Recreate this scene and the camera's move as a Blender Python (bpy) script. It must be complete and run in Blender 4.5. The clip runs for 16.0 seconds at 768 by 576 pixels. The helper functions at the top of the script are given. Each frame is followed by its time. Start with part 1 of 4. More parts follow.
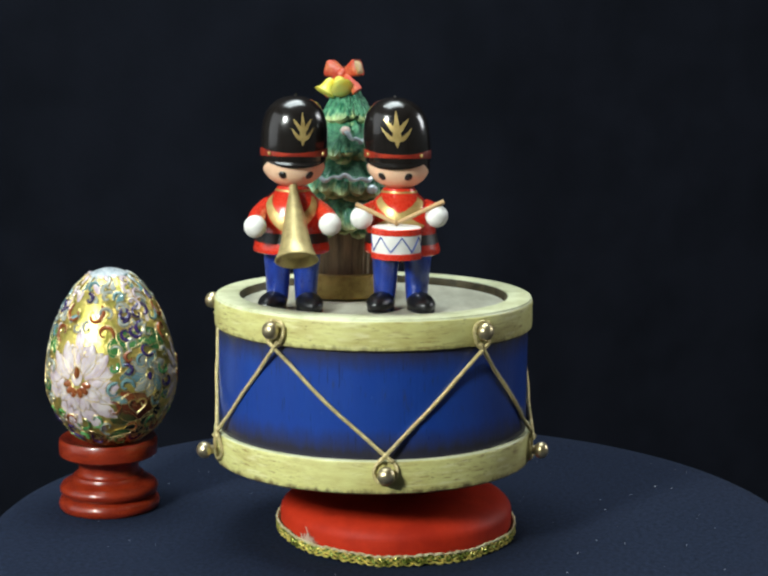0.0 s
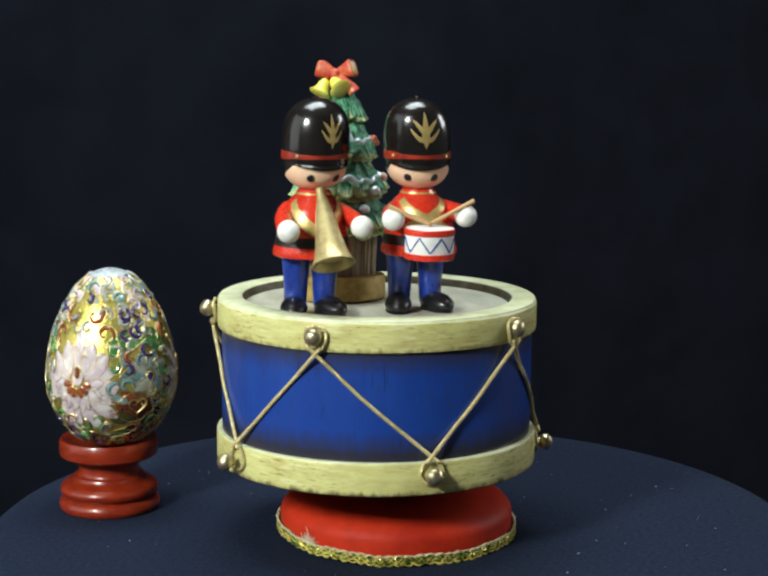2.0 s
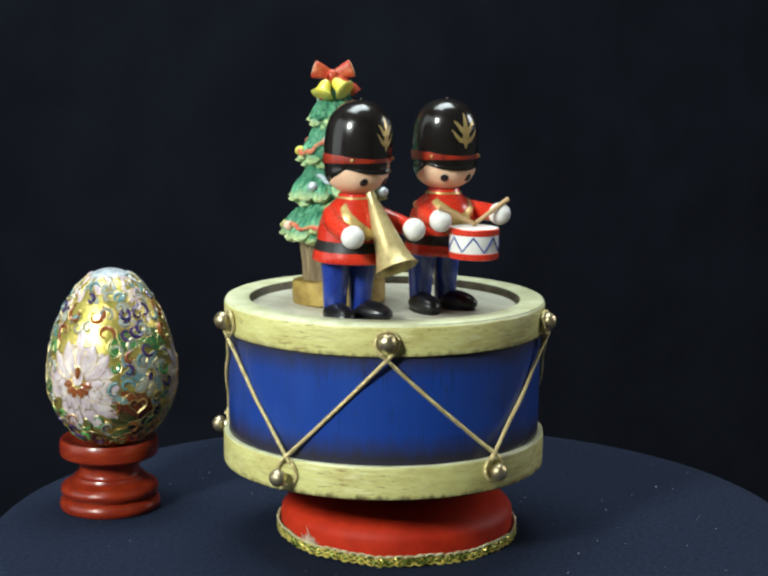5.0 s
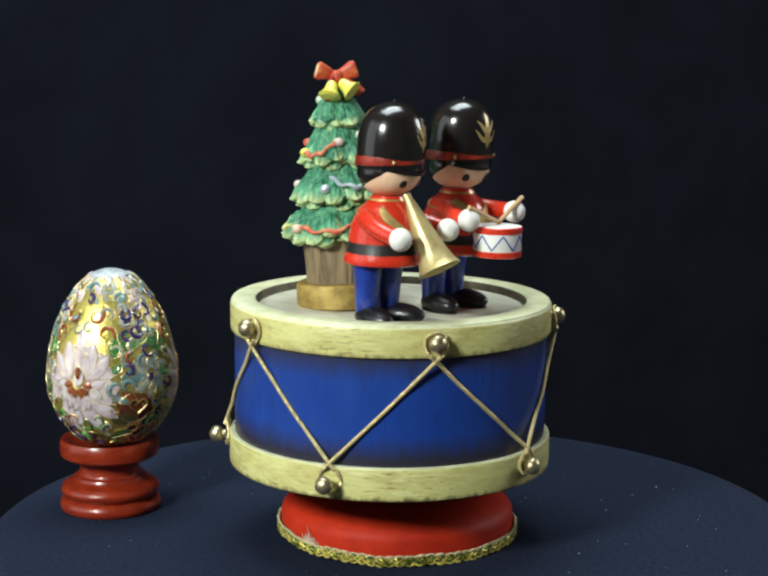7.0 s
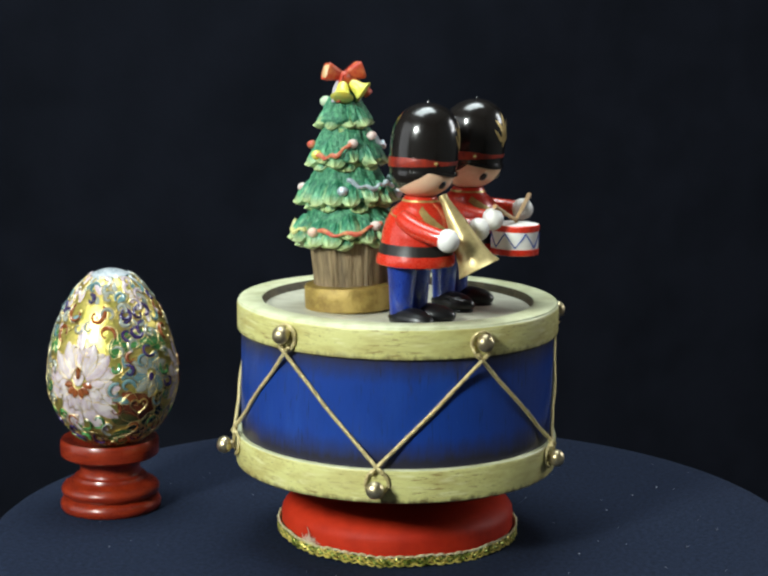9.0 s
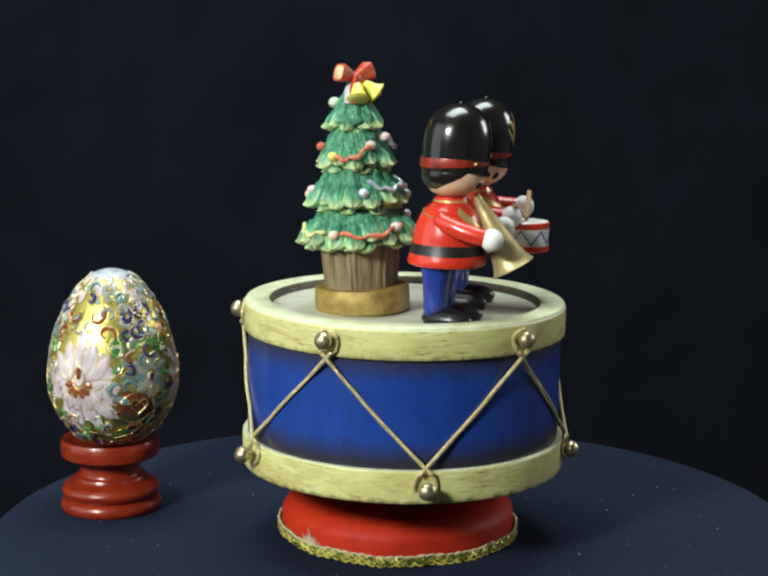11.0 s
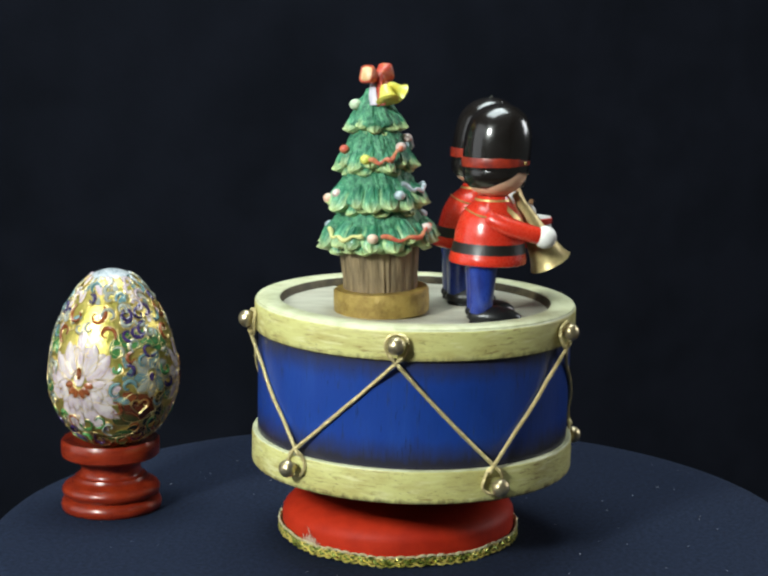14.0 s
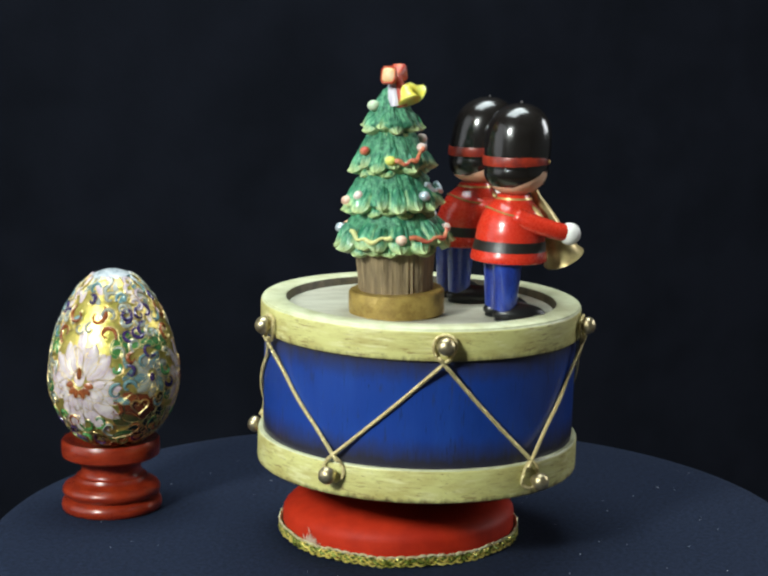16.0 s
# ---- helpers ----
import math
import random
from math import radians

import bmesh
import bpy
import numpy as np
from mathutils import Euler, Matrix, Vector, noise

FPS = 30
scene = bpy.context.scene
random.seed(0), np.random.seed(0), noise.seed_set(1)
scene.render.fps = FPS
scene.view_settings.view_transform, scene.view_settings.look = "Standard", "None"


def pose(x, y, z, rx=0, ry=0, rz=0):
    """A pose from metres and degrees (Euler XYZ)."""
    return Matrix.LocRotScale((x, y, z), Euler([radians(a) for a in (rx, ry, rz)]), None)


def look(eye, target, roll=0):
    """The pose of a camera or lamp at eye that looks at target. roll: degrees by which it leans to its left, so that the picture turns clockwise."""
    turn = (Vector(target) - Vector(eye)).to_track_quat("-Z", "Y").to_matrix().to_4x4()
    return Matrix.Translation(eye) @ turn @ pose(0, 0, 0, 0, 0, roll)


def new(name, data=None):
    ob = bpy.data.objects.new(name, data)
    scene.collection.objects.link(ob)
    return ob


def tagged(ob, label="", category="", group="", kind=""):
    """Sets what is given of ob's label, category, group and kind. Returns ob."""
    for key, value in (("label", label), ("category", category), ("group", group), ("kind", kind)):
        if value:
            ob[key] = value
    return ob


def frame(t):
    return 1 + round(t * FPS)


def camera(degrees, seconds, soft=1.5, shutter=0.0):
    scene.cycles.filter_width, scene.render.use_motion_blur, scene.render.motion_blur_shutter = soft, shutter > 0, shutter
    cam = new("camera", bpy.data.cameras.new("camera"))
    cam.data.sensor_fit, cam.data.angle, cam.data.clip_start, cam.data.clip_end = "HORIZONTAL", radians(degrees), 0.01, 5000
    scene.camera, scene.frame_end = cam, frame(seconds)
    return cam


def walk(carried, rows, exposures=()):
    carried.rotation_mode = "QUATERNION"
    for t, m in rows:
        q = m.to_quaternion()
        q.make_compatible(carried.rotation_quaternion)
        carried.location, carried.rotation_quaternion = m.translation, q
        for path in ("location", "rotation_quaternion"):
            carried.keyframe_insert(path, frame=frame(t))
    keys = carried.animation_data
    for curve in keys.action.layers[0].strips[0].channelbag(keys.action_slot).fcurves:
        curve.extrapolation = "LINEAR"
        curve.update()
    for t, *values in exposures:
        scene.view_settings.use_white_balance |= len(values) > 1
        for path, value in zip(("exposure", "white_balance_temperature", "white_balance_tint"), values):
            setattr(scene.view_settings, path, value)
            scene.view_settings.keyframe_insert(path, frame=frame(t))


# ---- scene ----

MM = 0.001
SECONDS = 16.0

# ---------------------------------------------------------------- camera
cam = camera(25.53, SECONDS, soft=2.5)
EYE = Vector((0.0, -0.5508, 0.1737))


def view(t):
    """The tripod head creeps a hair to its left and up."""
    yaw = radians(-0.749 - 0.083 * t / 16)
    tilt = radians(9.536 - 0.033 * t / 16)
    way = Vector((math.sin(yaw) * math.cos(tilt), math.cos(yaw) * math.cos(tilt), -math.sin(tilt)))
    return look(EYE, EYE + way, 0.29)


walk(cam, [(t, view(t)) for t in (0.0, 4.0, 8.0, 12.0, 16.0)])

# ---------------------------------------------------------------- light
world = bpy.data.worlds.new("room_air")
world.use_nodes = True
world.node_tree.nodes["Background"].inputs["Color"].default_value = (0.5, 0.6, 0.8, 1)
world.node_tree.nodes["Background"].inputs["Strength"].default_value = 0.012
scene.world = world


def area(name, eye, target, wide, high, watts, colour):
    data = bpy.data.lights.new(name, "AREA")
    data.shape, data.size, data.size_y = "RECTANGLE", wide, high
    data.energy, data.color = watts, colour
    ob = new(name, data)
    ob.matrix_world = look(eye, target)
    return ob


area("desk_lamp_light", (-0.55, -0.78, 0.55), (-0.02, 0, 0.09), 0.16, 0.16, 13.9, (0.92, 1.0, 0.96))
area("ceiling_light", (-0.10, 0.12, 1.25), (-0.02, 0, 0.0), 0.90, 0.60, 18.0, (0.86, 0.98, 0.99))
area("side_window_light", (0.95, 0.30, 0.42), (0.0, 0.0, 0.08), 0.30, 0.40, 3.6, (0.94, 0.97, 1.0))
area("left_window_light", (-1.05, -0.30, 0.38), (-0.05, 0.0, 0.08), 0.75, 0.85, 2.4, (0.92, 0.97, 1.0))
scene.view_settings.exposure = 0.0


# ---------------------------------------------------------------- materials
def mat(name, colour, second=None, rough=0.5, metal=0.0, scale=300.0, stretch=(1, 1, 1), low=0.4, high=0.65,
        fine=1500.0, bump=0.2, depth=0.0003, coat=0.0, vary=0.0, tip=None, spec=0.5):
    """A painted or worn surface: two colours mixed by a broad noise, a fine noise in gloss and relief.
    vary: tone from piece to piece; tip: (z from, z to, colour, strength), paint brushed on along the piece."""
    m = bpy.data.materials.new(name)
    m.use_nodes = True
    nodes, links = m.node_tree.nodes, m.node_tree.links
    b = nodes["Principled BSDF"]
    at = nodes.new("ShaderNodeTexCoord")
    mp = nodes.new("ShaderNodeMapping")
    mp.inputs["Scale"].default_value = stretch
    links.new(at.outputs["Object"], mp.inputs["Vector"])
    n1 = nodes.new("ShaderNodeTexNoise")
    n1.inputs["Scale"].default_value, n1.inputs["Detail"].default_value = scale, 6
    n1.inputs["Roughness"].default_value = 0.65
    links.new(mp.outputs["Vector"], n1.inputs["Vector"])
    ramp = nodes.new("ShaderNodeMapRange")
    ramp.inputs["From Min"].default_value, ramp.inputs["From Max"].default_value = low, high
    links.new(n1.outputs["Fac"], ramp.inputs["Value"])
    mix = nodes.new("ShaderNodeMix")
    mix.data_type = "RGBA"
    mix.inputs["A"].default_value = (*colour, 1)
    mix.inputs["B"].default_value = (*(second or [c * 0.75 for c in colour]), 1)
    links.new(ramp.outputs["Result"], mix.inputs["Factor"])
    out = mix.outputs["Result"]
    n2 = nodes.new("ShaderNodeTexNoise")
    n2.inputs["Scale"].default_value, n2.inputs["Detail"].default_value = fine, 4
    links.new(mp.outputs["Vector"], n2.inputs["Vector"])
    if tip:
        sep = nodes.new("ShaderNodeSeparateXYZ")
        links.new(at.outputs["Generated"], sep.inputs["Vector"])
        wob = nodes.new("ShaderNodeMath")
        wob.operation = "MULTIPLY_ADD"
        wob.inputs[1].default_value = (tip[1] - tip[0]) * 1.2
        links.new(n1.outputs["Fac"], wob.inputs[0])
        side, inner, edge = (nodes.new("ShaderNodeMath") for _ in range(3))
        side.operation, inner.operation, edge.operation = "SUBTRACT", "ABSOLUTE", "MULTIPLY_ADD"
        side.inputs[1].default_value = 0.5
        edge.inputs[1].default_value, edge.inputs[2].default_value = -1.2, 0.71
        near = nodes.new("ShaderNodeMath")
        near.operation = "MINIMUM"
        links.new(sep.outputs["X"], side.inputs[0])
        links.new(side.outputs["Value"], inner.inputs[0])
        links.new(inner.outputs["Value"], edge.inputs[0])
        links.new(edge.outputs["Value"], near.inputs[0])
        links.new(sep.outputs["Z"], near.inputs[1])
        links.new(near.outputs["Value"], wob.inputs[2])
        r2 = nodes.new("ShaderNodeMapRange")
        r2.inputs["From Min"].default_value = tip[0] + (tip[1] - tip[0]) * 0.6
        r2.inputs["From Max"].default_value = tip[1] + (tip[1] - tip[0]) * 0.6
        r2.inputs["To Max"].default_value = tip[3]
        links.new(wob.outputs["Value"], r2.inputs["Value"])
        m2 = nodes.new("ShaderNodeMix")
        m2.data_type = "RGBA"
        m2.inputs["B"].default_value = (*tip[2], 1)
        links.new(r2.outputs["Result"], m2.inputs["Factor"])
        links.new(out, m2.inputs["A"])
        out = m2.outputs["Result"]
    if vary:
        info = nodes.new("ShaderNodeObjectInfo")
        hsv = nodes.new("ShaderNodeHueSaturation")
        r3 = nodes.new("ShaderNodeMapRange")
        r3.inputs["To Min"].default_value, r3.inputs["To Max"].default_value = 1 - vary, 1 + vary
        links.new(info.outputs["Random"], r3.inputs["Value"])
        links.new(r3.outputs["Result"], hsv.inputs["Value"])
        links.new(out, hsv.inputs["Color"])
        out = hsv.outputs["Color"]
    links.new(out, b.inputs["Base Color"])
    rr = nodes.new("ShaderNodeMapRange")
    rr.inputs["To Min"].default_value, rr.inputs["To Max"].default_value = max(rough - 0.08, 0.03), min(rough + 0.12, 1)
    links.new(n2.outputs["Fac"], rr.inputs["Value"])
    links.new(rr.outputs["Result"], b.inputs["Roughness"])
    b.inputs["Metallic"].default_value = metal
    b.inputs["Coat Weight"].default_value = coat
    b.inputs["Coat Roughness"].default_value = 0.08
    b.inputs["Specular IOR Level"].default_value = spec
    bp = nodes.new("ShaderNodeBump")
    bp.inputs["Strength"].default_value, bp.inputs["Distance"].default_value = bump, depth
    links.new(n2.outputs["Fac"], bp.inputs["Height"])
    links.new(bp.outputs["Normal"], b.inputs["Normal"])
    return m


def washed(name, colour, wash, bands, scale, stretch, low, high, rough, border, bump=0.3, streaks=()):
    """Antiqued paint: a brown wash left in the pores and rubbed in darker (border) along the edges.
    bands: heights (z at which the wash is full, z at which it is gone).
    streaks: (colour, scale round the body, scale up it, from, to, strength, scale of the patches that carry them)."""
    m = mat(name, colour, wash, rough=rough, scale=scale, stretch=stretch, low=low, high=high, bump=bump, fine=900)
    nodes, links = m.node_tree.nodes, m.node_tree.links
    b = nodes["Principled BSDF"]
    out = b.inputs["Base Color"].links[0].from_socket
    at = nodes.new("ShaderNodeTexCoord")
    sep = nodes.new("ShaderNodeSeparateXYZ")
    links.new(at.outputs["Object"], sep.inputs["Vector"])
    back = nodes.new("ShaderNodeMath")
    back.operation = "MULTIPLY"
    back.inputs[1].default_value = -1.0
    turn_round = nodes.new("ShaderNodeMath")
    turn_round.operation = "ARCTAN2"
    links.new(sep.outputs["Y"], back.inputs[0])
    links.new(sep.outputs["X"], turn_round.inputs[0])
    links.new(back.outputs["Value"], turn_round.inputs[1])
    girth = nodes.new("ShaderNodeMath")
    girth.operation = "MULTIPLY"
    girth.inputs[1].default_value = 0.052
    links.new(turn_round.outputs["Value"], girth.inputs[0])
    along = nodes.new("ShaderNodeCombineXYZ")
    links.new(girth.outputs["Value"], along.inputs["X"])
    links.new(sep.outputs["Z"], along.inputs["Z"])
    for colour_in, sx, sz, lo_in, hi_in, force, patch in streaks:
        mp = nodes.new("ShaderNodeMapping")
        mp.inputs["Scale"].default_value = (sx, 1, sz)
        links.new(along.outputs["Vector"], mp.inputs["Vector"])
        n1 = nodes.new("ShaderNodeTexNoise")
        n1.inputs["Scale"].default_value, n1.inputs["Detail"].default_value = 1.0, 7
        n1.inputs["Roughness"].default_value = 0.62
        links.new(mp.outputs["Vector"], n1.inputs["Vector"])
        r1 = nodes.new("ShaderNodeMapRange")
        r1.inputs["From Min"].default_value, r1.inputs["From Max"].default_value = lo_in, hi_in
        r1.inputs["To Max"].default_value = force
        links.new(n1.outputs["Fac"], r1.inputs["Value"])
        n2 = nodes.new("ShaderNodeTexNoise")
        n2.inputs["Scale"].default_value, n2.inputs["Detail"].default_value = patch, 3
        links.new(along.outputs["Vector"], n2.inputs["Vector"])
        r2 = nodes.new("ShaderNodeMapRange")
        r2.inputs["From Min"].default_value, r2.inputs["From Max"].default_value = 0.40, 0.60
        links.new(n2.outputs["Fac"], r2.inputs["Value"])
        both = nodes.new("ShaderNodeMath")
        both.operation = "MULTIPLY"
        links.new(r1.outputs["Result"], both.inputs[0])
        links.new(r2.outputs["Result"], both.inputs[1])
        mix = nodes.new("ShaderNodeMix")
        mix.data_type = "RGBA"
        mix.inputs["B"].default_value = (*colour_in, 1)
        links.new(both.outputs["Value"], mix.inputs["Factor"])
        links.new(out, mix.inputs["A"])
        out = mix.outputs["Result"]
    n = nodes.new("ShaderNodeTexNoise")
    n.inputs["Scale"].default_value, n.inputs["Detail"].default_value = 1, 7
    n.inputs["Roughness"].default_value = 0.7
    mp = nodes.new("ShaderNodeMapping")
    mp.inputs["Scale"].default_value = (330, 1, 90)
    links.new(along.outputs["Vector"], mp.inputs["Vector"])
    links.new(mp.outputs["Vector"], n.inputs["Vector"])
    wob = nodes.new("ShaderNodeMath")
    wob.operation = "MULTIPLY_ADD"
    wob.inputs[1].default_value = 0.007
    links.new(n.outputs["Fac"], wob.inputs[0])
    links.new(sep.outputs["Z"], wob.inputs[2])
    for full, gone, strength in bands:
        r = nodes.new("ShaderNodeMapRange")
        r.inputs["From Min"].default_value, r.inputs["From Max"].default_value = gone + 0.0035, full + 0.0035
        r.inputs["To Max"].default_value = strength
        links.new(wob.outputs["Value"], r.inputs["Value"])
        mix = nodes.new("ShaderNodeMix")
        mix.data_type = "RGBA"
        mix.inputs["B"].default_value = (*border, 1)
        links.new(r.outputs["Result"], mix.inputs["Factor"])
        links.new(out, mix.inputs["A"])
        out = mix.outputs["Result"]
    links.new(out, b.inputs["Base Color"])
    return m


M = {}
HOOP_WEAR = [((0.42, 0.34, 0.11), 45, 420, 0.48, 0.64, 0.40, 40), ((0.22, 0.135, 0.04), 150, 1500, 0.555, 0.60, 0.8, 60),
             ((0.10, 0.06, 0.025), 420, 2300, 0.605, 0.635, 0.9, 80), ((0.72, 0.69, 0.38), 90, 800, 0.52, 0.60, 0.6, 70)]
for _name, _bands in (("lower_hoop", [(0.0006, 0.0022, 0.92), (0.0126, 0.0113, 0.3)]), ("upper_hoop", [(0.0440, 0.0458, 0.8)])):
    M[_name] = washed("cream_paint_of_" + _name, (0.595, 0.570, 0.220), (0.40, 0.32, 0.10), _bands, 60, (1, 1, 3), 0.44, 0.74, 0.40, (0.075, 0.045, 0.016), streaks=HOOP_WEAR)
M["rim_and_lip_glint"] = mat("cream_rim_and_lip_glint", (0.62, 0.63, 0.42), (0.47, 0.47, 0.27), rough=0.42, scale=140, bump=0.2)
SHELL_WEAR = [((0.022, 0.076, 0.34), 130, 40, 0.46, 0.66, 0.5, 30), ((0.005, 0.024, 0.15), 90, 45, 0.50, 0.68, 0.45, 38),
              ((0.006, 0.009, 0.025), 1300, 95, 0.60, 0.64, 0.9, 60), ((0.16, 0.22, 0.40), 2400, 420, 0.665, 0.70, 0.7, 110)]
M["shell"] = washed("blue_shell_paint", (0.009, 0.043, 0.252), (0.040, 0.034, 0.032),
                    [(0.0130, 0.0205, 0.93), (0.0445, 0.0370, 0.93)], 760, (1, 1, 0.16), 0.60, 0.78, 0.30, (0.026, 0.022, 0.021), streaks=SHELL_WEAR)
M["head"] = mat("drumhead_paint", (0.50, 0.485, 0.385), (0.36, 0.34, 0.26), rough=0.42, scale=45, stretch=(3, 1, 1))
M["recess"] = mat("brown_wash", (0.038, 0.028, 0.013), (0.09, 0.07, 0.034), rough=0.6, scale=200)
M["brass"] = mat("tarnished_brass", (0.64, 0.55, 0.36), (0.40, 0.32, 0.17), rough=0.32, metal=0.9, scale=420, bump=0.3)
M["cord"] = mat("gold_cord", (0.62, 0.52, 0.27), (0.48, 0.39, 0.17), rough=0.42, metal=0.4, scale=900, bump=0.2)
M["red_base"] = mat("red_lacquer", (0.47, 0.028, 0.008), (0.34, 0.018, 0.006), rough=0.55, scale=80, bump=0.12, spec=0.16)
M["braid"] = mat("gold_braid", (0.82, 0.68, 0.18), (0.14, 0.16, 0.02), rough=0.36, metal=0.6, scale=260, low=0.47, high=0.58, bump=0.4)
M["braid_green"] = mat("olive_metal_thread", (0.26, 0.34, 0.06), (0.05, 0.09, 0.02), rough=0.35, metal=0.6, scale=420, bump=0.4)
M["braid_edge"] = mat("pale_gold_edging", (0.74, 0.68, 0.44), (0.55, 0.46, 0.22), rough=0.45, metal=0.3, scale=500)
M["braid_back"] = mat("olive_ribbon", (0.06, 0.06, 0.014), (0.02, 0.03, 0.01), rough=0.7, scale=500)
M["fray"] = mat("frayed_thread", (0.52, 0.38, 0.30), (0.42, 0.24, 0.16), rough=0.8)
M["stand"] = mat("red_stained_wood", (0.26, 0.025, 0.006), (0.17, 0.014, 0.005), rough=0.27, scale=150, stretch=(1, 1, 4), coat=0.2, bump=0.12)
M["navy"] = mat("navy_cloth", (0.0128, 0.0196, 0.0418), (0.0038, 0.0063, 0.0150), rough=0.95, scale=620, low=0.32, high=0.68, fine=1400, bump=0.45, spec=0.12)
M["black_cloth"] = mat("black_backdrop_cloth", (0.0064, 0.0077, 0.0128), (0.0040, 0.0050, 0.0084), rough=1.0, scale=14, fine=700, bump=0.3, spec=0.08)
M["lint"] = mat("lint", (0.35, 0.36, 0.40), rough=0.9)
M["wall"] = mat("room_paint", (0.20, 0.20, 0.20), (0.17, 0.17, 0.17), rough=0.8, scale=3, fine=200)
M["floor"] = mat("room_floor", (0.16, 0.11, 0.07), (0.11, 0.07, 0.04), rough=0.5, scale=8, stretch=(1, 8, 1), fine=100)
# toy soldiers
M["hat"] = mat("black_gloss_paint", (0.008, 0.006, 0.005), (0.013, 0.011, 0.010), rough=0.19, scale=120, coat=0.55, bump=0.03, depth=0.0002)
M["red"] = mat("red_gloss_paint", (0.64, 0.036, 0.014), (0.54, 0.026, 0.011), rough=0.26, scale=140, coat=0.5, bump=0.05)
M["band"] = mat("dark_red_band", (0.36, 0.032, 0.012), (0.15, 0.014, 0.009), rough=0.32, scale=200, coat=0.3)
M["skin"] = mat("flesh_paint", (0.86, 0.60, 0.41), (0.80, 0.50, 0.32), rough=0.38, scale=140, coat=0.2, bump=0.05)
M["blue"] = mat("blue_gloss_paint", (0.015, 0.047, 0.31), (0.010, 0.019, 0.15), rough=0.28, scale=240, stretch=(1, 1, 0.4), low=0.42, high=0.66, coat=0.5, bump=0.14)
M["white"] = mat("white_paint", (0.80, 0.78, 0.74), (0.70, 0.67, 0.62), rough=0.42, scale=160, bump=0.1)
M["gold"] = mat("gold_paint", (0.64, 0.47, 0.18), (0.44, 0.30, 0.10), rough=0.34, metal=0.5, scale=260, bump=0.15)
M["horn"] = mat("worn_gilt_paint", (0.55, 0.44, 0.20), (0.29, 0.20, 0.085), rough=0.36, metal=0.5, scale=210, low=0.46, high=0.72, bump=0.2, fine=700)
M["shoe"] = mat("black_shoe_paint", (0.006, 0.006, 0.007), (0.012, 0.012, 0.013), rough=0.30, scale=300, bump=0.25)
M["belt"] = mat("belt_paint", (0.017, 0.015, 0.013), rough=0.35, scale=200)
M["stick"] = mat("stick_wood", (0.56, 0.36, 0.17), (0.45, 0.26, 0.11), rough=0.5, scale=300)
M["lace"] = mat("drum_lacing_paint", (0.05, 0.09, 0.34), rough=0.5)
# tree
M["leaf"] = mat("green_leaf_paint", (0.015, 0.145, 0.078), (0.145, 0.43, 0.225), rough=0.40, scale=900, stretch=(1, 1, 0.35), low=0.42, high=0.64, fine=1200,
                bump=0.9, depth=0.0006, vary=0.18, tip=(0.36, 0.02, (0.58, 0.66, 0.30), 0.85), coat=0.1)
M["core"] = mat("dark_green_paint", (0.013, 0.120, 0.065), (0.12, 0.38, 0.20), rough=0.45, scale=700, bump=0.8, depth=0.0006)
M["trunk"] = mat("carved_trunk_paint", (0.27, 0.195, 0.105), (0.115, 0.08, 0.042), rough=0.55, scale=330, stretch=(1, 1, 0.12), low=0.42, high=0.62, bump=0.8, depth=0.0006)
M["gold_base"] = mat("antique_gold_paint", (0.42, 0.29, 0.075), (0.24, 0.15, 0.035), rough=0.50, metal=0.30, scale=230, bump=0.5, depth=0.0005)
M["bow"] = mat("bow_red_paint", (0.44, 0.045, 0.020), (0.60, 0.18, 0.06), rough=0.4, scale=190, low=0.48, high=0.64, bump=0.4)
M["bow_lining"] = mat("peach_paint", (0.66, 0.40, 0.15), (0.72, 0.56, 0.36), rough=0.4, scale=240, bump=0.3)
M["orn_straw"] = mat("straw_paint", (0.62, 0.58, 0.22), (0.50, 0.52, 0.24), rough=0.4, scale=380)
M["orn_mint"] = mat("pale_green_paint", (0.42, 0.55, 0.36), (0.60, 0.66, 0.48), rough=0.4, scale=380)
M["bell"] = mat("yellow_paint", (0.72, 0.60, 0.06), (0.60, 0.66, 0.16), rough=0.36, scale=260, coat=0.3)
M["orn_white"] = mat("pearl_paint", (0.72, 0.62, 0.56), (0.60, 0.40, 0.36), rough=0.35, scale=420, coat=0.3)
M["orn_lilac"] = mat("lilac_white_paint", (0.62, 0.60, 0.66), (0.50, 0.44, 0.52), rough=0.4, scale=300)
M["orn_silver"] = mat("silver_paint", (0.42, 0.50, 0.55), (0.60, 0.66, 0.70), rough=0.3, metal=0.4, scale=380)
M["orn_red"] = mat("garland_red_paint", (0.50, 0.075, 0.05), (0.62, 0.28, 0.12), rough=0.4, scale=420)
M["orn_pink"] = mat("salmon_paint", (0.72, 0.44, 0.32), (0.72, 0.56, 0.44), rough=0.4, scale=400)
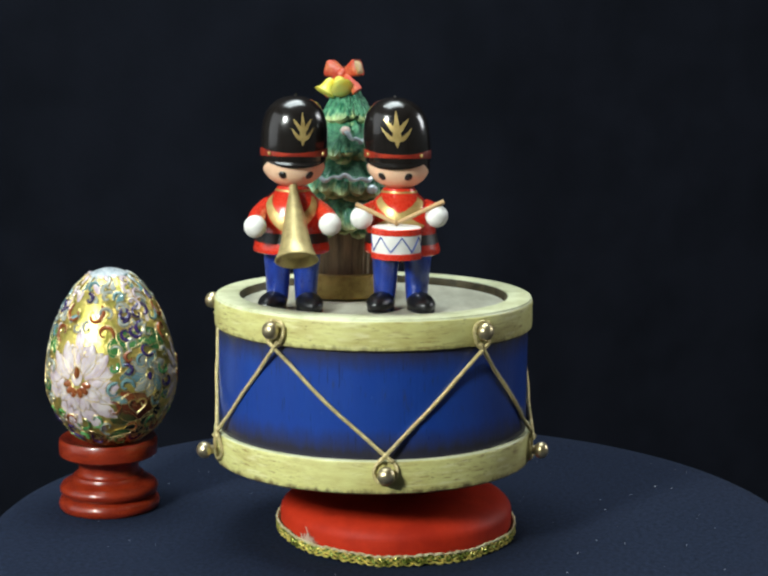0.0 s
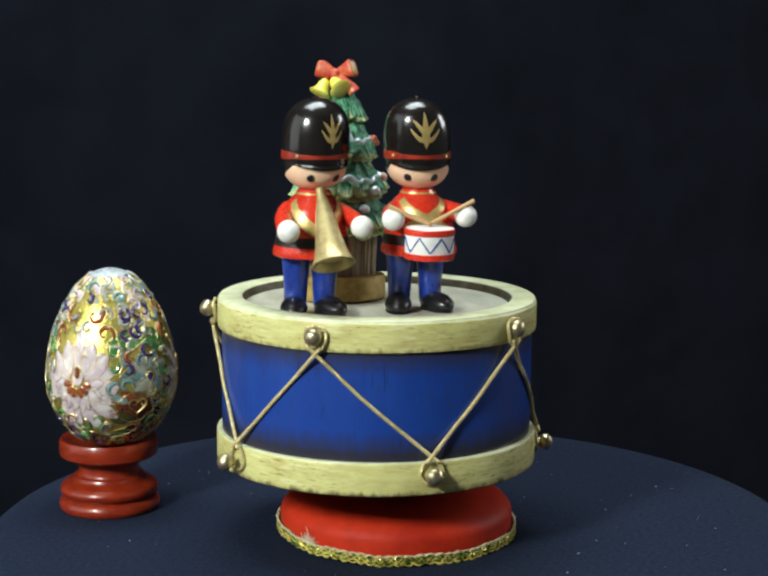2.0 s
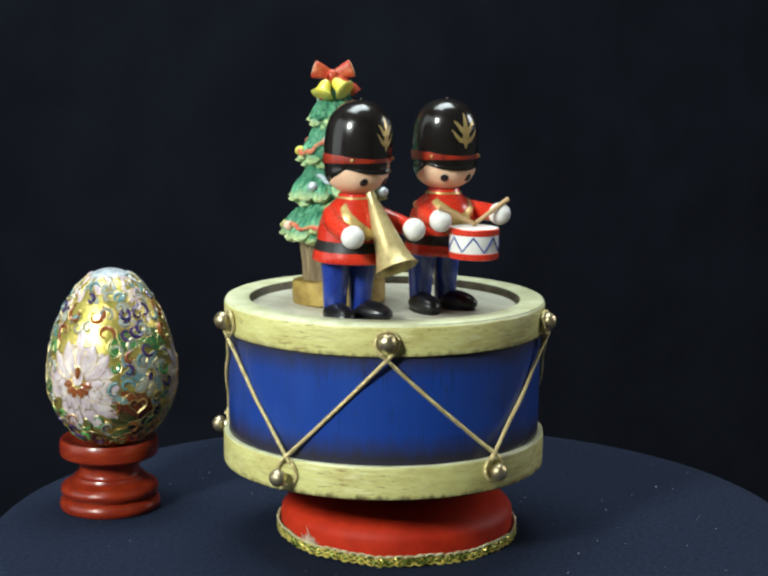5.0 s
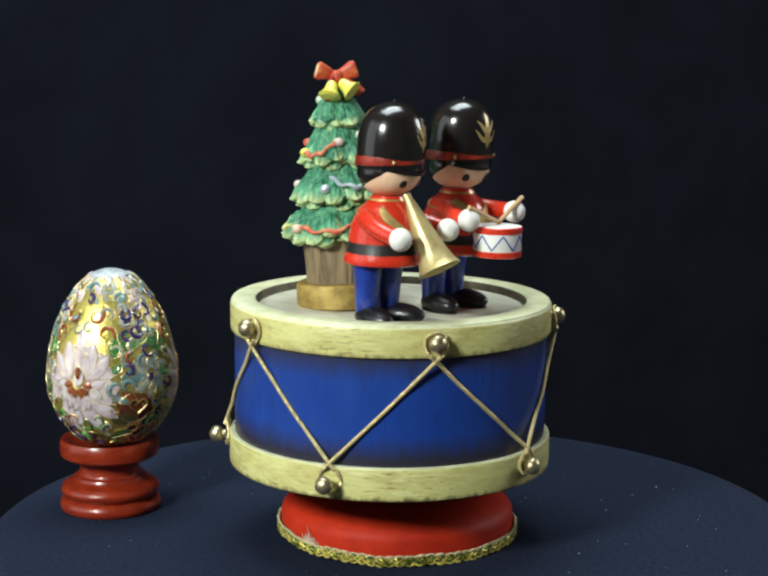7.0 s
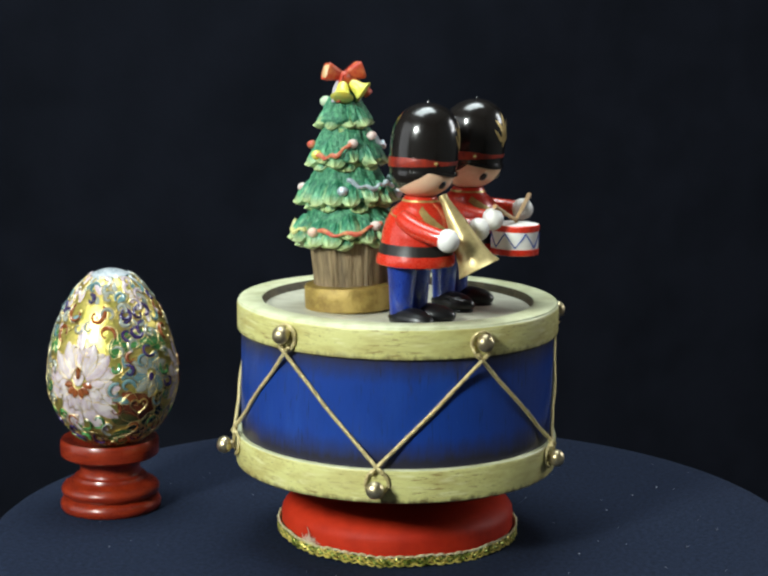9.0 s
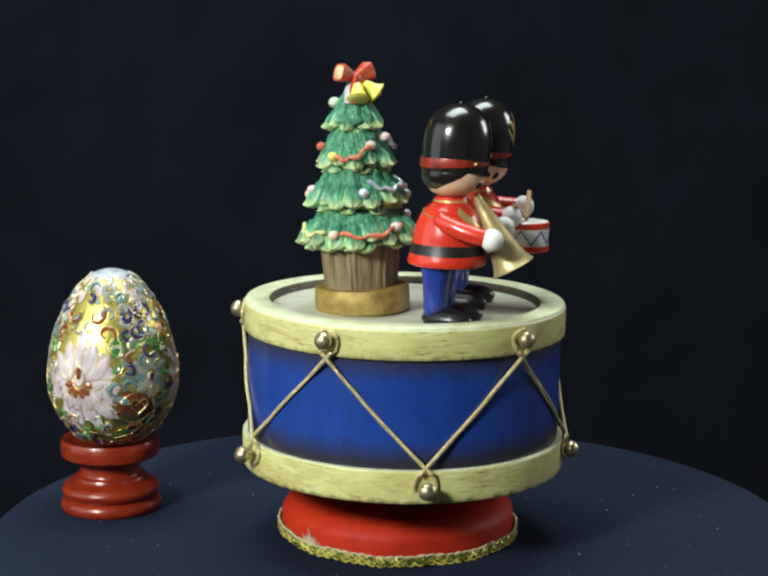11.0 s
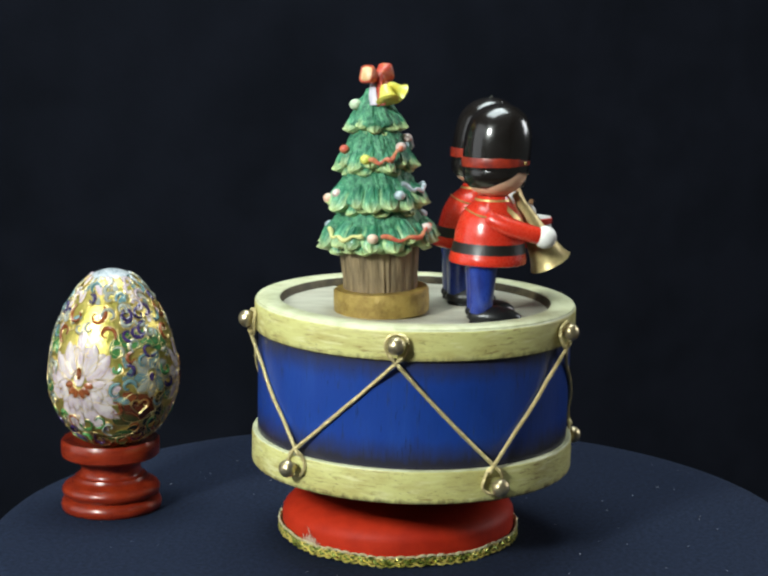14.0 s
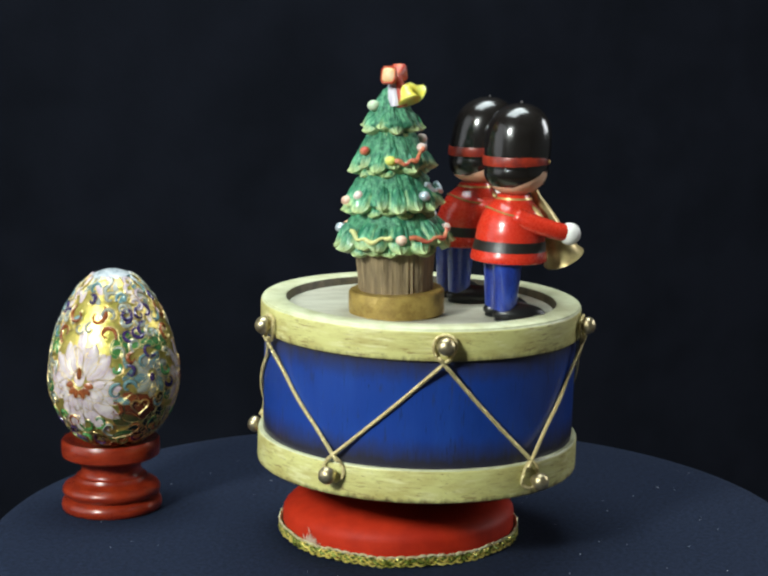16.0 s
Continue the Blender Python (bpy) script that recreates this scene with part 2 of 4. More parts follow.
# egg
M["egg_gold"] = mat("gilded_egg_ground", (0.84, 0.68, 0.20), (0.34, 0.31, 0.05), rough=0.34, metal=0.85, scale=150, low=0.35, high=0.7, bump=0.5, depth=0.0004, fine=900)
M["wire"] = mat("gold_wire", (0.80, 0.62, 0.28), rough=0.38, metal=1.0)
M["e_white"] = mat("white_pink_enamel", (0.66, 0.58, 0.56), (0.46, 0.35, 0.41), rough=0.2, scale=260, coat=0.35, vary=0.08)
M["e_green"] = mat("green_enamel", (0.07, 0.22, 0.05), (0.04, 0.14, 0.06), rough=0.2, scale=240, coat=0.35, vary=0.25)
M["e_teal"] = mat("pale_blue_enamel", (0.15, 0.25, 0.25), (0.08, 0.16, 0.17), rough=0.2, scale=240, coat=0.35, vary=0.25)
M["e_purple"] = mat("violet_enamel", (0.045, 0.022, 0.11), (0.025, 0.018, 0.06), rough=0.2, coat=0.35, vary=0.2)
M["e_dark"] = mat("dark_moss_enamel", (0.055, 0.045, 0.012), (0.02, 0.045, 0.015), rough=0.2, scale=260, coat=0.35, vary=0.3)
M["e_russet"] = mat("dark_russet_enamel", (0.13, 0.032, 0.012), (0.07, 0.018, 0.009), rough=0.22, scale=260, coat=0.35)
M["e_brown"] = mat("russet_enamel", (0.26, 0.075, 0.02), (0.20, 0.05, 0.02), rough=0.2, coat=0.35, vary=0.2)
M["e_crown_glare"] = mat("pale_crown_enamel_and_glare", (0.55, 0.58, 0.60), (0.26, 0.32, 0.36), rough=0.25, scale=380, coat=0.35)
M["e_grey"] = mat("dove_grey_enamel", (0.34, 0.34, 0.28), (0.22, 0.25, 0.22), rough=0.2, coat=0.35, vary=0.15)


# ---------------------------------------------------------------- mesh helpers (millimetres)
def mesh_of(name, bm, mats, sharp=38):
    me = bpy.data.meshes.new(name)
    bmesh.ops.recalc_face_normals(bm, faces=bm.faces[:])
    for fc in bm.faces:
        fc.smooth = True
    bm.transform(Matrix.Scale(MM, 4))
    bm.to_mesh(me)
    bm.free()
    for mt in mats if isinstance(mats, (list, tuple)) else [mats]:
        me.materials.append(mt)
    me.set_sharp_from_angle(angle=radians(sharp))
    return me


def part(name, bm, material, parent=None, label="", sharp=38):
    ob = new(name, mesh_of(name, bm, material, sharp))
    ob.parent = parent
    return tagged(ob, label)


def thing(name, label, category, group="", at=None, kind=""):
    ob = new(name)
    ob.empty_display_size = 0.01
    if at is not None:
        ob.matrix_basis = at
    return tagged(ob, label, category, group, kind)


def lathe(bm, profile, seg=64, at=(0, 0, 0), mat_of=None, index=0, ripple=None, turn=None):
    """A turned body about z from (radius, z) points. ripple(angle, r, z) -> radius."""
    rings = []
    rot3 = turn or Matrix.Identity(3)
    for r, z in profile:
        if r < 1e-6:
            rings.append([bm.verts.new(rot3 @ Vector((0, 0, z)) + Vector(at))])
            continue
        ring = []
        for k in range(seg):
            a = 2 * math.pi * k / seg
            rr = ripple(a, r, z) if ripple else r
            ring.append(bm.verts.new(rot3 @ Vector((rr * math.cos(a), rr * math.sin(a), z)) + Vector(at)))
        rings.append(ring)
    for j in range(len(rings) - 1):
        p, q = rings[j], rings[j + 1]
        for k in range(seg):
            k2 = (k + 1) % seg
            if len(p) == 1 and len(q) == 1:
                continue
            if len(p) == 1:
                fc = bm.faces.new((p[0], q[k], q[k2]))
            elif len(q) == 1:
                fc = bm.faces.new((p[k], q[0], p[k2]))
            else:
                fc = bm.faces.new((p[k], p[k2], q[k2], q[k]))
            fc.material_index = index
            if mat_of:
                a = 2 * math.pi * (k + 0.5) / seg
                fc.material_index = mat_of(a, (profile[j][1] + profile[j + 1][1]) / 2)
    return bm


def closed(profile):
    return list(profile) + [profile[0]]


def ball(bm, at, radii, index=0, seg=20, rings=12, turn=None):
    rx, ry, rz = radii if isinstance(radii, (tuple, list)) else (radii,) * 3
    prof = [(math.sin(math.pi * i / rings), -math.cos(math.pi * i / rings)) for i in range(rings + 1)]
    prof[0], prof[-1] = (0, -1), (0, 1)
    scale = Matrix.Diagonal((rx, ry, rz))
    return lathe(bm, prof, seg, at, None, index, None, (turn or Matrix.Identity(3)) @ scale)


def tube(bm, pts, radius, sides=6, index=0, flat=1.0, caps=True):
    """A round rod along points; radius a number or a function of 0..1."""
    pts = [Vector(p) for p in pts]
    n = len(pts)
    rings, side = [], None
    for i, p in enumerate(pts):
        d = (pts[min(i + 1, n - 1)] - pts[max(i - 1, 0)]).normalized()
        if side is None:
            side = d.orthogonal().normalized()
        side = (side - d * side.dot(d)).normalized()
        up = d.cross(side)
        r = radius(i / (n - 1)) if callable(radius) else radius
        rings.append([bm.verts.new(p + (side * math.cos(2 * math.pi * k / sides) + up * flat * math.sin(2 * math.pi * k / sides)) * r) for k in range(sides)])
    for a, b in zip(rings, rings[1:]):
        for k in range(sides):
            fc = bm.faces.new((a[k], a[(k + 1) % sides], b[(k + 1) % sides], b[k]))
            fc.material_index = index
    if caps:
        for r in (rings[0], rings[-1]):
            fc = bm.faces.new(r)
            fc.material_index = index
    return bm


def rope(bm, pts, radius, turns, sides=5):
    """Three strands twisted round each other."""
    pts = [Vector(p) for p in pts]
    n = len(pts)
    for s in (0, 2.094, 4.189):
        line = []
        for i, p in enumerate(pts):
            d = (pts[min(i + 1, n - 1)] - pts[max(i - 1, 0)]).normalized()
            side = d.cross(Vector((0.13, 0.21, 1)) if abs(d.z) < 0.9 else Vector((1, 0.2, 0))).normalized()
            up = d.cross(side)
            w = s + 2 * math.pi * turns * i / (n - 1)
            line.append(p + (side * math.cos(w) + up * math.sin(w)) * radius * 0.42)
        tube(bm, line, radius * 0.55, sides)
    return bm


def polar(r, deg, z, c=(0, 0)):
    a = radians(deg)
    return Vector((c[0] + r * math.cos(a), c[1] + r * math.sin(a), z))


# ---------------------------------------------------------------- the place
def slab(name, lo, hi, material):
    bm = bmesh.new()
    bmesh.ops.create_cube(bm, size=1)
    for v in bm.verts:
        for k in range(3):
            v.co[k] = (lo[k] if v.co[k] < 0 else hi[k]) * 1000
    return tagged(part(name, bm, material), kind="structure")


tagged(slab("floor", (-1.7, -1.9, -0.80), (1.7, 1.5, -0.75), M["floor"]), "plain dark wooden floor of the room", "floor")
tagged(slab("ceiling", (-1.7, -1.9, 1.65), (1.7, 1.5, 1.70), M["wall"]), "plain painted ceiling", "ceiling")
tagged(slab("wall_north", (-1.7, 1.42, -0.75), (1.7, 1.5, 1.65), M["wall"]), "plain painted wall", "wall")
tagged(slab("wall_south", (-1.7, -1.9, -0.75), (1.7, -1.82, 1.65), M["wall"]), "plain painted wall", "wall")
tagged(slab("wall_west", (-1.7, -1.82, -0.75), (-1.62, 1.42, 1.65), M["wall"]), "plain painted wall", "wall")
tagged(slab("wall_east", (1.62, -1.82, -0.75), (1.7, 1.42, 1.65), M["wall"]), "plain painted wall", "wall")


def backdrop():
    """A black cloth hung behind the table with shallow folds."""
    bm = bmesh.new()
    nx, nz = 150, 30
    grid = []
    for j in range(nz + 1):
        row = []
        z = -750 + 1950 * j / nz
        for i in range(nx + 1):
            x = -1000 + 2000 * i / nx
            fold = 9 * math.sin(x / 61 + 0.8 * math.sin(z / 300)) * (0.3 + 0.7 / (1 + math.exp(-(x - 120) / 60)))
            fold += 14 * noise.noise(Vector((x / 260, z / 700, 3)))
            row.append(bm.verts.new((x, 620 + fold + 0.64 * min(max(0.0, x - 60), 400), z)))
        grid.append(row)
    for j in range(nz):
        for i in range(nx):
            bm.faces.new((grid[j][i], grid[j][i + 1], grid[j + 1][i + 1], grid[j + 1][i]))
    back = bmesh.ops.extrude_face_region(bm, geom=bm.faces[:])
    for v in back["geom"]:
        if isinstance(v, bmesh.types.BMVert):
            v.co.y += 3
    return tagged(part("backdrop", bm, M["black_cloth"]), "black cloth backdrop hung in shallow folds", "backdrop", kind="structure")


backdrop()

TABLE = (-3.0, 4.2, 137.8)  # centre and radius of the round top


def table():
    """A small round stand under a navy cloth that falls to the floor in folds."""
    t = thing("round_table", "small round table covered with a dark navy cloth", "table", at=pose(TABLE[0] * MM, TABLE[1] * MM, -0.75))
    bm = bmesh.new()
    lathe(bm, [(0, 730), (TABLE[2] - 4, 730), (TABLE[2] - 3, 733), (TABLE[2] - 3, 745), (TABLE[2] - 4, 748), (0, 748)], 96)
    part("tabletop", bm, M["floor"], t)
    bm = bmesh.new()
    lathe(bm, [(0, 0), (90, 0), (90, 20), (25, 40), (22, 700), (60, 730), (0, 730)], 32)
    part("leg", bm, M["floor"], t)
    cloth = thing("tablecloth", "dark navy felt-like cloth draped over the round table", "cloth", at=pose(TABLE[0] * MM, TABLE[1] * MM, -0.75))
    bm = bmesh.new()
    R = TABLE[2]
    prof = [(0, 750), (20, 750), (40, 750), (60, 750), (80, 750), (100, 750), (118, 750), (R - 6, 749.9), (R - 2.5, 749.2), (R - 0.6, 747.6), (R, 745),
            (R + 1, 735), (R + 3, 700), (R + 6, 600), (R + 10, 400), (R + 14, 200), (R + 16, 2)]

    def ripple(a, r, z):
        k = max(0.0, (742 - z) / 742)
        return r + (9 * math.sin(11 * a) + 5 * math.sin(17 * a + 1)) * k ** 0.7

    lathe(bm, prof, 160, ripple=ripple)
    part("drape", bm, M["navy"], cloth)
    bm = bmesh.new()
    rng = random.Random(5)
    for x, y, s in [(91.6, 49.1, 0.40), (55.8, -27.9, 0.35), (70, 20, 0.25), (40, -52, 0.25)] + [
            (rng.uniform(-110, 110), rng.uniform(-75, 90), rng.uniform(0.10, 0.2)) for _ in range(70)]:
        if math.hypot(x - TABLE[0], y - TABLE[1]) < R - 10:
            ball(bm, (x, y, s * 0.4), (s * rng.uniform(0.8, 1.8), s, s * 0.5), seg=6, rings=4)
    tagged(part("lint", bm, M["lint"]), "pale specks of lint on the navy cloth", "lint", kind="stuff")


table()

# ---------------------------------------------------------------- music box: still pedestal
BASE = (-2.8, -3.8)


def pedestal():
    t = thing("music_box_base", "red lacquered round music box base with frayed gold braid", "music box", at=pose(BASE[0] * MM, BASE[1] * MM, 0) @ Matrix.Diagonal((1.018, 1.018, 1.0, 1.0)))
    bm = bmesh.new()
    lathe(bm, [(0, 0.1), (35.2, 0.1), (36.6, 0.6), (37.5, 1.6), (37.8, 3), (37.8, 7.4), (37.6, 8.8), (36.9, 10.0), (35.5, 11.4), (33.2, 12.7), (29.6, 13.9), (24, 15), (18, 15.6), (16, 16)], 128)
    part("plinth", bm, M["red_base"], t)
    bm = bmesh.new()
    lathe(bm, [(0, 15.8), (16, 15.8), (14, 17), (12.5, 19), (12.5, 25.4), (0, 25.4)], 48)
    part("spindle", bm, M["red_base"], t, "dark red turned spindle under the drum")
    def rise(a):
        """The glued ribbon wanders up and down and lifts towards one side."""
        return 1.5 * max(0.0, -math.cos(a)) ** 2 + 0.22 * math.sin(9 * a + 1) + 0.12 * math.sin(23 * a)

    bm = bmesh.new()
    rows = [[bm.verts.new((r * math.cos(a), r * math.sin(a), z + rise(a))) for r, z in ((37.7, 0.8), (38.1, 0.9), (38.3, 2.1), (38.2, 3.3), (37.8, 3.4))]
            for a in (2 * math.pi * i / 180 for i in range(180))]
    for p, q in zip(rows, rows[1:] + rows[:1]):
        for k in range(5):
            bm.faces.new((p[k], q[k], q[(k + 1) % 5], p[(k + 1) % 5]))
    trim = part("braid", bm, M["braid_back"], t, "pale gold and green braid trim glued round the base")
    rng = random.Random(14)
    for k in range(3):
        bm = bmesh.new()
        pts, drift = [], 0.0
        for i in range(1081):
            a = 2 * math.pi * i / 1080
            drift = 0.92 * drift + rng.uniform(-0.09, 0.09)
            w = 52 * a + 2 * math.pi * k / 3 + drift
            r = 38.7 + 0.30 * math.sin(2 * w + k)
            pts.append((r * math.cos(a), r * math.sin(a), 2.1 + rise(a) + (0.72 + 0.2 * drift) * math.sin(w)))
        tube(bm, pts, 0.30, 5, caps=False)
        part("strand", bm, M["braid"] if k else M["braid_green"], trim, "" if k else "olive green metallic strand")
    for z, way in ((3.1, 1), (1.2, -1)):
        bm = bmesh.new()
        pts = []
        for i in range(1081):
            a = 2 * math.pi * i / 1080
            w = abs(math.sin(40 * a + 0.5 * math.sin(7 * a)))
            r = 38.55 + 0.45 * w
            pts.append((r * math.cos(a), r * math.sin(a), z + rise(a) + way * 0.62 * w ** 0.7))
        tube(bm, pts, lambda q: 0.38 + 0.07 * math.sin(q * 251), 5, caps=False)
        part("scallop", bm, M["braid_edge"] if way > 0 else M["braid"], trim, "pale scalloped edging" if way > 0 else "")
    bm = bmesh.new()
    rng = random.Random(3)
    for n in range(46):
        o = polar(38.4, -135 + rng.gauss(0, 2.2), 4.4 + rng.uniform(-1.2, 0.8))
        d = Vector((rng.uniform(-0.25, 0.45), 0.1, rng.uniform(0.5, 1.2))) * rng.uniform(0.8, 3.0 if n % 5 else 5.0)
        bend = Vector((rng.uniform(-0.4, 1.6), rng.uniform(-0.1, 0.5), rng.uniform(-0.9, 0.4)))
        tube(bm, [o, o + d * 0.5, o + d * 0.85 + bend * 0.5, o + d + bend], lambda s: 0.26 * (1 - 0.7 * s), 4)
    part("frayed_end", bm, M["fray"], t, "frayed pale threads where the braid ends meet")


pedestal()

# ---------------------------------------------------------------- music box: turning drum
DRUM = (-8.34, -3.38, 25.4)   # drum axis beside the turning axis
# hand-driven nails: direction, height, distance of the head from the axis
UPPER = [(24.1, 74.8, 55.0), (97.5, 73.9, 55.2), (168.6, 75.1, 55.3), (-123.5, 74.9, 54.9), (-49.9, 74.6, 54.1)]
LOWER = [(-11.7, 30.5, 56.3), (57.0, 32.0, 56.4), (132.4, 33.4, 56.8), (-157.9, 31.7, 57.6), (-84.6, 32.7, 55.3)]


def drum():
    t = thing("toy_drum", "blue wooden toy drum with cream hoops and gold lacing", "drum")
    z0 = DRUM[2]
    bm = bmesh.new()
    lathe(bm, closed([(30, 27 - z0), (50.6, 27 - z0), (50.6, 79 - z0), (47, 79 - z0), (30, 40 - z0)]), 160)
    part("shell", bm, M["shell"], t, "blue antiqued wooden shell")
    bm = bmesh.new()
    lathe(bm, [(0, 0), (49.8, 0), (51.2, 0.5), (51.4, 1.0), (49, 1.6), (0, 1.6)], 128)
    part("bottom_plate", bm, M["recess"], t, "dark brown underside board")
    for lo, hi, name in ((26.1, 36.5, "lower_hoop"), (69.8, 79.2, "upper_hoop")):
        bm = bmesh.new()
        lo, hi = lo - z0, hi - z0
        r = 52.3 if lo < 10 else 51.95
        # top edge faces take the paler rim colour: the bevel's highlight, painted on
        lathe(bm, closed([(50.3, lo), (r - 0.55, lo), (r - 0.1, lo + 0.4), (r, lo + 1.2), (r, hi - 0.9), (r - 0.12, hi - 0.3), (r - 0.4, hi), (50.3, hi)]), 160,
              mat_of=lambda a, z: 1 if z > hi - 0.3 else 0)
        part(name, bm, [M[name], M["rim_and_lip_glint"]], t, "cream painted hoop with brown wear and a highlight painted along its top edge")
    bm = bmesh.new()
    a, b = 79.2 - z0, 79.9 - z0
    lathe(bm, closed([(43.8, a - 3), (51.5, a - 0.02), (51.4, b - 0.25), (50.9, b), (44.3, b), (43.9, b - 0.3)]), 160)
    part("rim", bm, M["rim_and_lip_glint"], t, "flat pale green-cream rim")
    bm = bmesh.new()
    lathe(bm, closed([(42.9, 76.9 - z0), (43.85, 76.9 - z0), (43.85, 79.6 - z0), (43.55, 79.3 - z0), (43.2, 77.9 - z0)]), 128)
    part("recess_edge", bm, M["recess"], t, "brown-washed inner edge of the rim")
    bm = bmesh.new()
    lathe(bm, [(0, 75.9 - z0), (43.8, 75.9 - z0), (43.8, 77.1 - z0), (20, 77.2 - z0), (0, 77.2 - z0)], 128)
    part("drumhead", bm, M["head"], t, "cream painted drumhead")

    # nails with their collars
    bm = bmesh.new()
    ball(bm, (3.0, 0, 0), (2.4, 2.75, 2.75), seg=18, rings=10)
    lathe(bm, [(0, 0), (1.5, 0), (1.5, 2.5), (0, 2.5)], 10, turn=Matrix.Rotation(radians(90), 3, "Y"))
    knob = mesh_of("nail", bm, M["brass"])
    for k, nails in enumerate((UPPER, LOWER)):
        for deg, z, far in nails:
            nail = new("nail", knob)
            nail.parent = t
            nail.matrix_basis = Matrix.Translation(polar(far - 3.0, deg, z - z0) * MM) @ pose(0, 0, 0, 0, 0, deg)
            if k == 0 and deg == UPPER[0][0]:
                tagged(nail, "domed brass nail")
            # loop of cord round the nail
            bm = bmesh.new()
            pts = []
            for i in range(41):
                w = 2 * math.pi * i / 40
                y = 3.4 * math.sin(w) * (1 + (0.22 if k else -0.22) * -math.cos(w))
                zz = 4.1 * math.cos(w) + (1.1 if k else -1.1)
                pts.append(polar(53.0 + 0.3 * math.sin(3 * w + deg), deg + math.degrees(y / 52.9), z - z0 + zz))
            rope(bm, pts, 0.62, 9)
            part("cord_loop", bm, M["cord"], t)
    # lacing from nail to nail
    for j, (u, uz, _) in enumerate(UPPER):
        near = sorted(LOWER, key=lambda x: abs((x[0] - u + 180) % 360 - 180))[:2]
        for low, lz, _ in near:
            side = 1 if (low - u + 180) % 360 - 180 > 0 else -1
            sag = 0.9 if side > 0 else 0.4
            bm = bmesh.new()
            pts = []
            p0, p1 = polar(53.9, u - side * 1.9, uz - 3.7 - z0), polar(53.9, low + side * 1.9, lz + 4.0 - z0)
            for i in range(401):
                q = p0.lerp(p1, i / 400)
                q.z -= sag * math.sin(math.pi * i / 400)
                r = math.hypot(q.x, q.y)
                q.x, q.y = q.x * max(r, 51.3) / r, q.y * max(r, 51.3) / r
                pts.append(q)
            rope(bm, pts, 0.70, 46, 5)
            part("cord", bm, M["cord"], t, "twisted gold cord" if j == 0 else "")
    return t


# ---------------------------------------------------------------- toy soldiers, each one plain mesh
SLOTS = ["hat", "red", "band", "skin", "blue", "white", "gold", "belt", "stick", "lace", "horn", "shoe"]
JACKET = [(0, 17.4), (11.0, 17.4), (11.9, 17.8), (12.1, 18.6), (11.6, 21.0), (11.3, 22.6), (11.0, 24.2), (10.8, 27), (10.2, 30), (9.1, 32.8), (7.4, 35.0), (5.8, 36.5), (4.9, 38.2), (0, 39)]
HAT = [(9.7, 43.0), (10.1, 46.5), (10.25, 48.0), (10.4, 50.5), (10.42, 53.5), (10.3, 56.3), (9.85, 59.0), (9.0, 61.4), (7.6, 63.4), (5.7, 65.0), (3.1, 66.1), (0, 66.5)]


def radius_at(profile, z):
    for (r0, z0), (r1, z1) in zip(profile, profile[1:]):
        if z0 <= z <= z1 and z1 > z0:
            return r0 + (r1 - r0) * (z - z0) / (z1 - z0)
    return profile[-1][0]


def dense(profile, step):
    out = [profile[0]]
    for (r0, z0), (r1, z1) in zip(profile, profile[1:]):
        n = max(1, int(abs(z1 - z0) / step))
        out += [(r0 + (r1 - r0) * i / n, z0 + (z1 - z0) * i / n) for i in range(1, n + 1)]
    return out


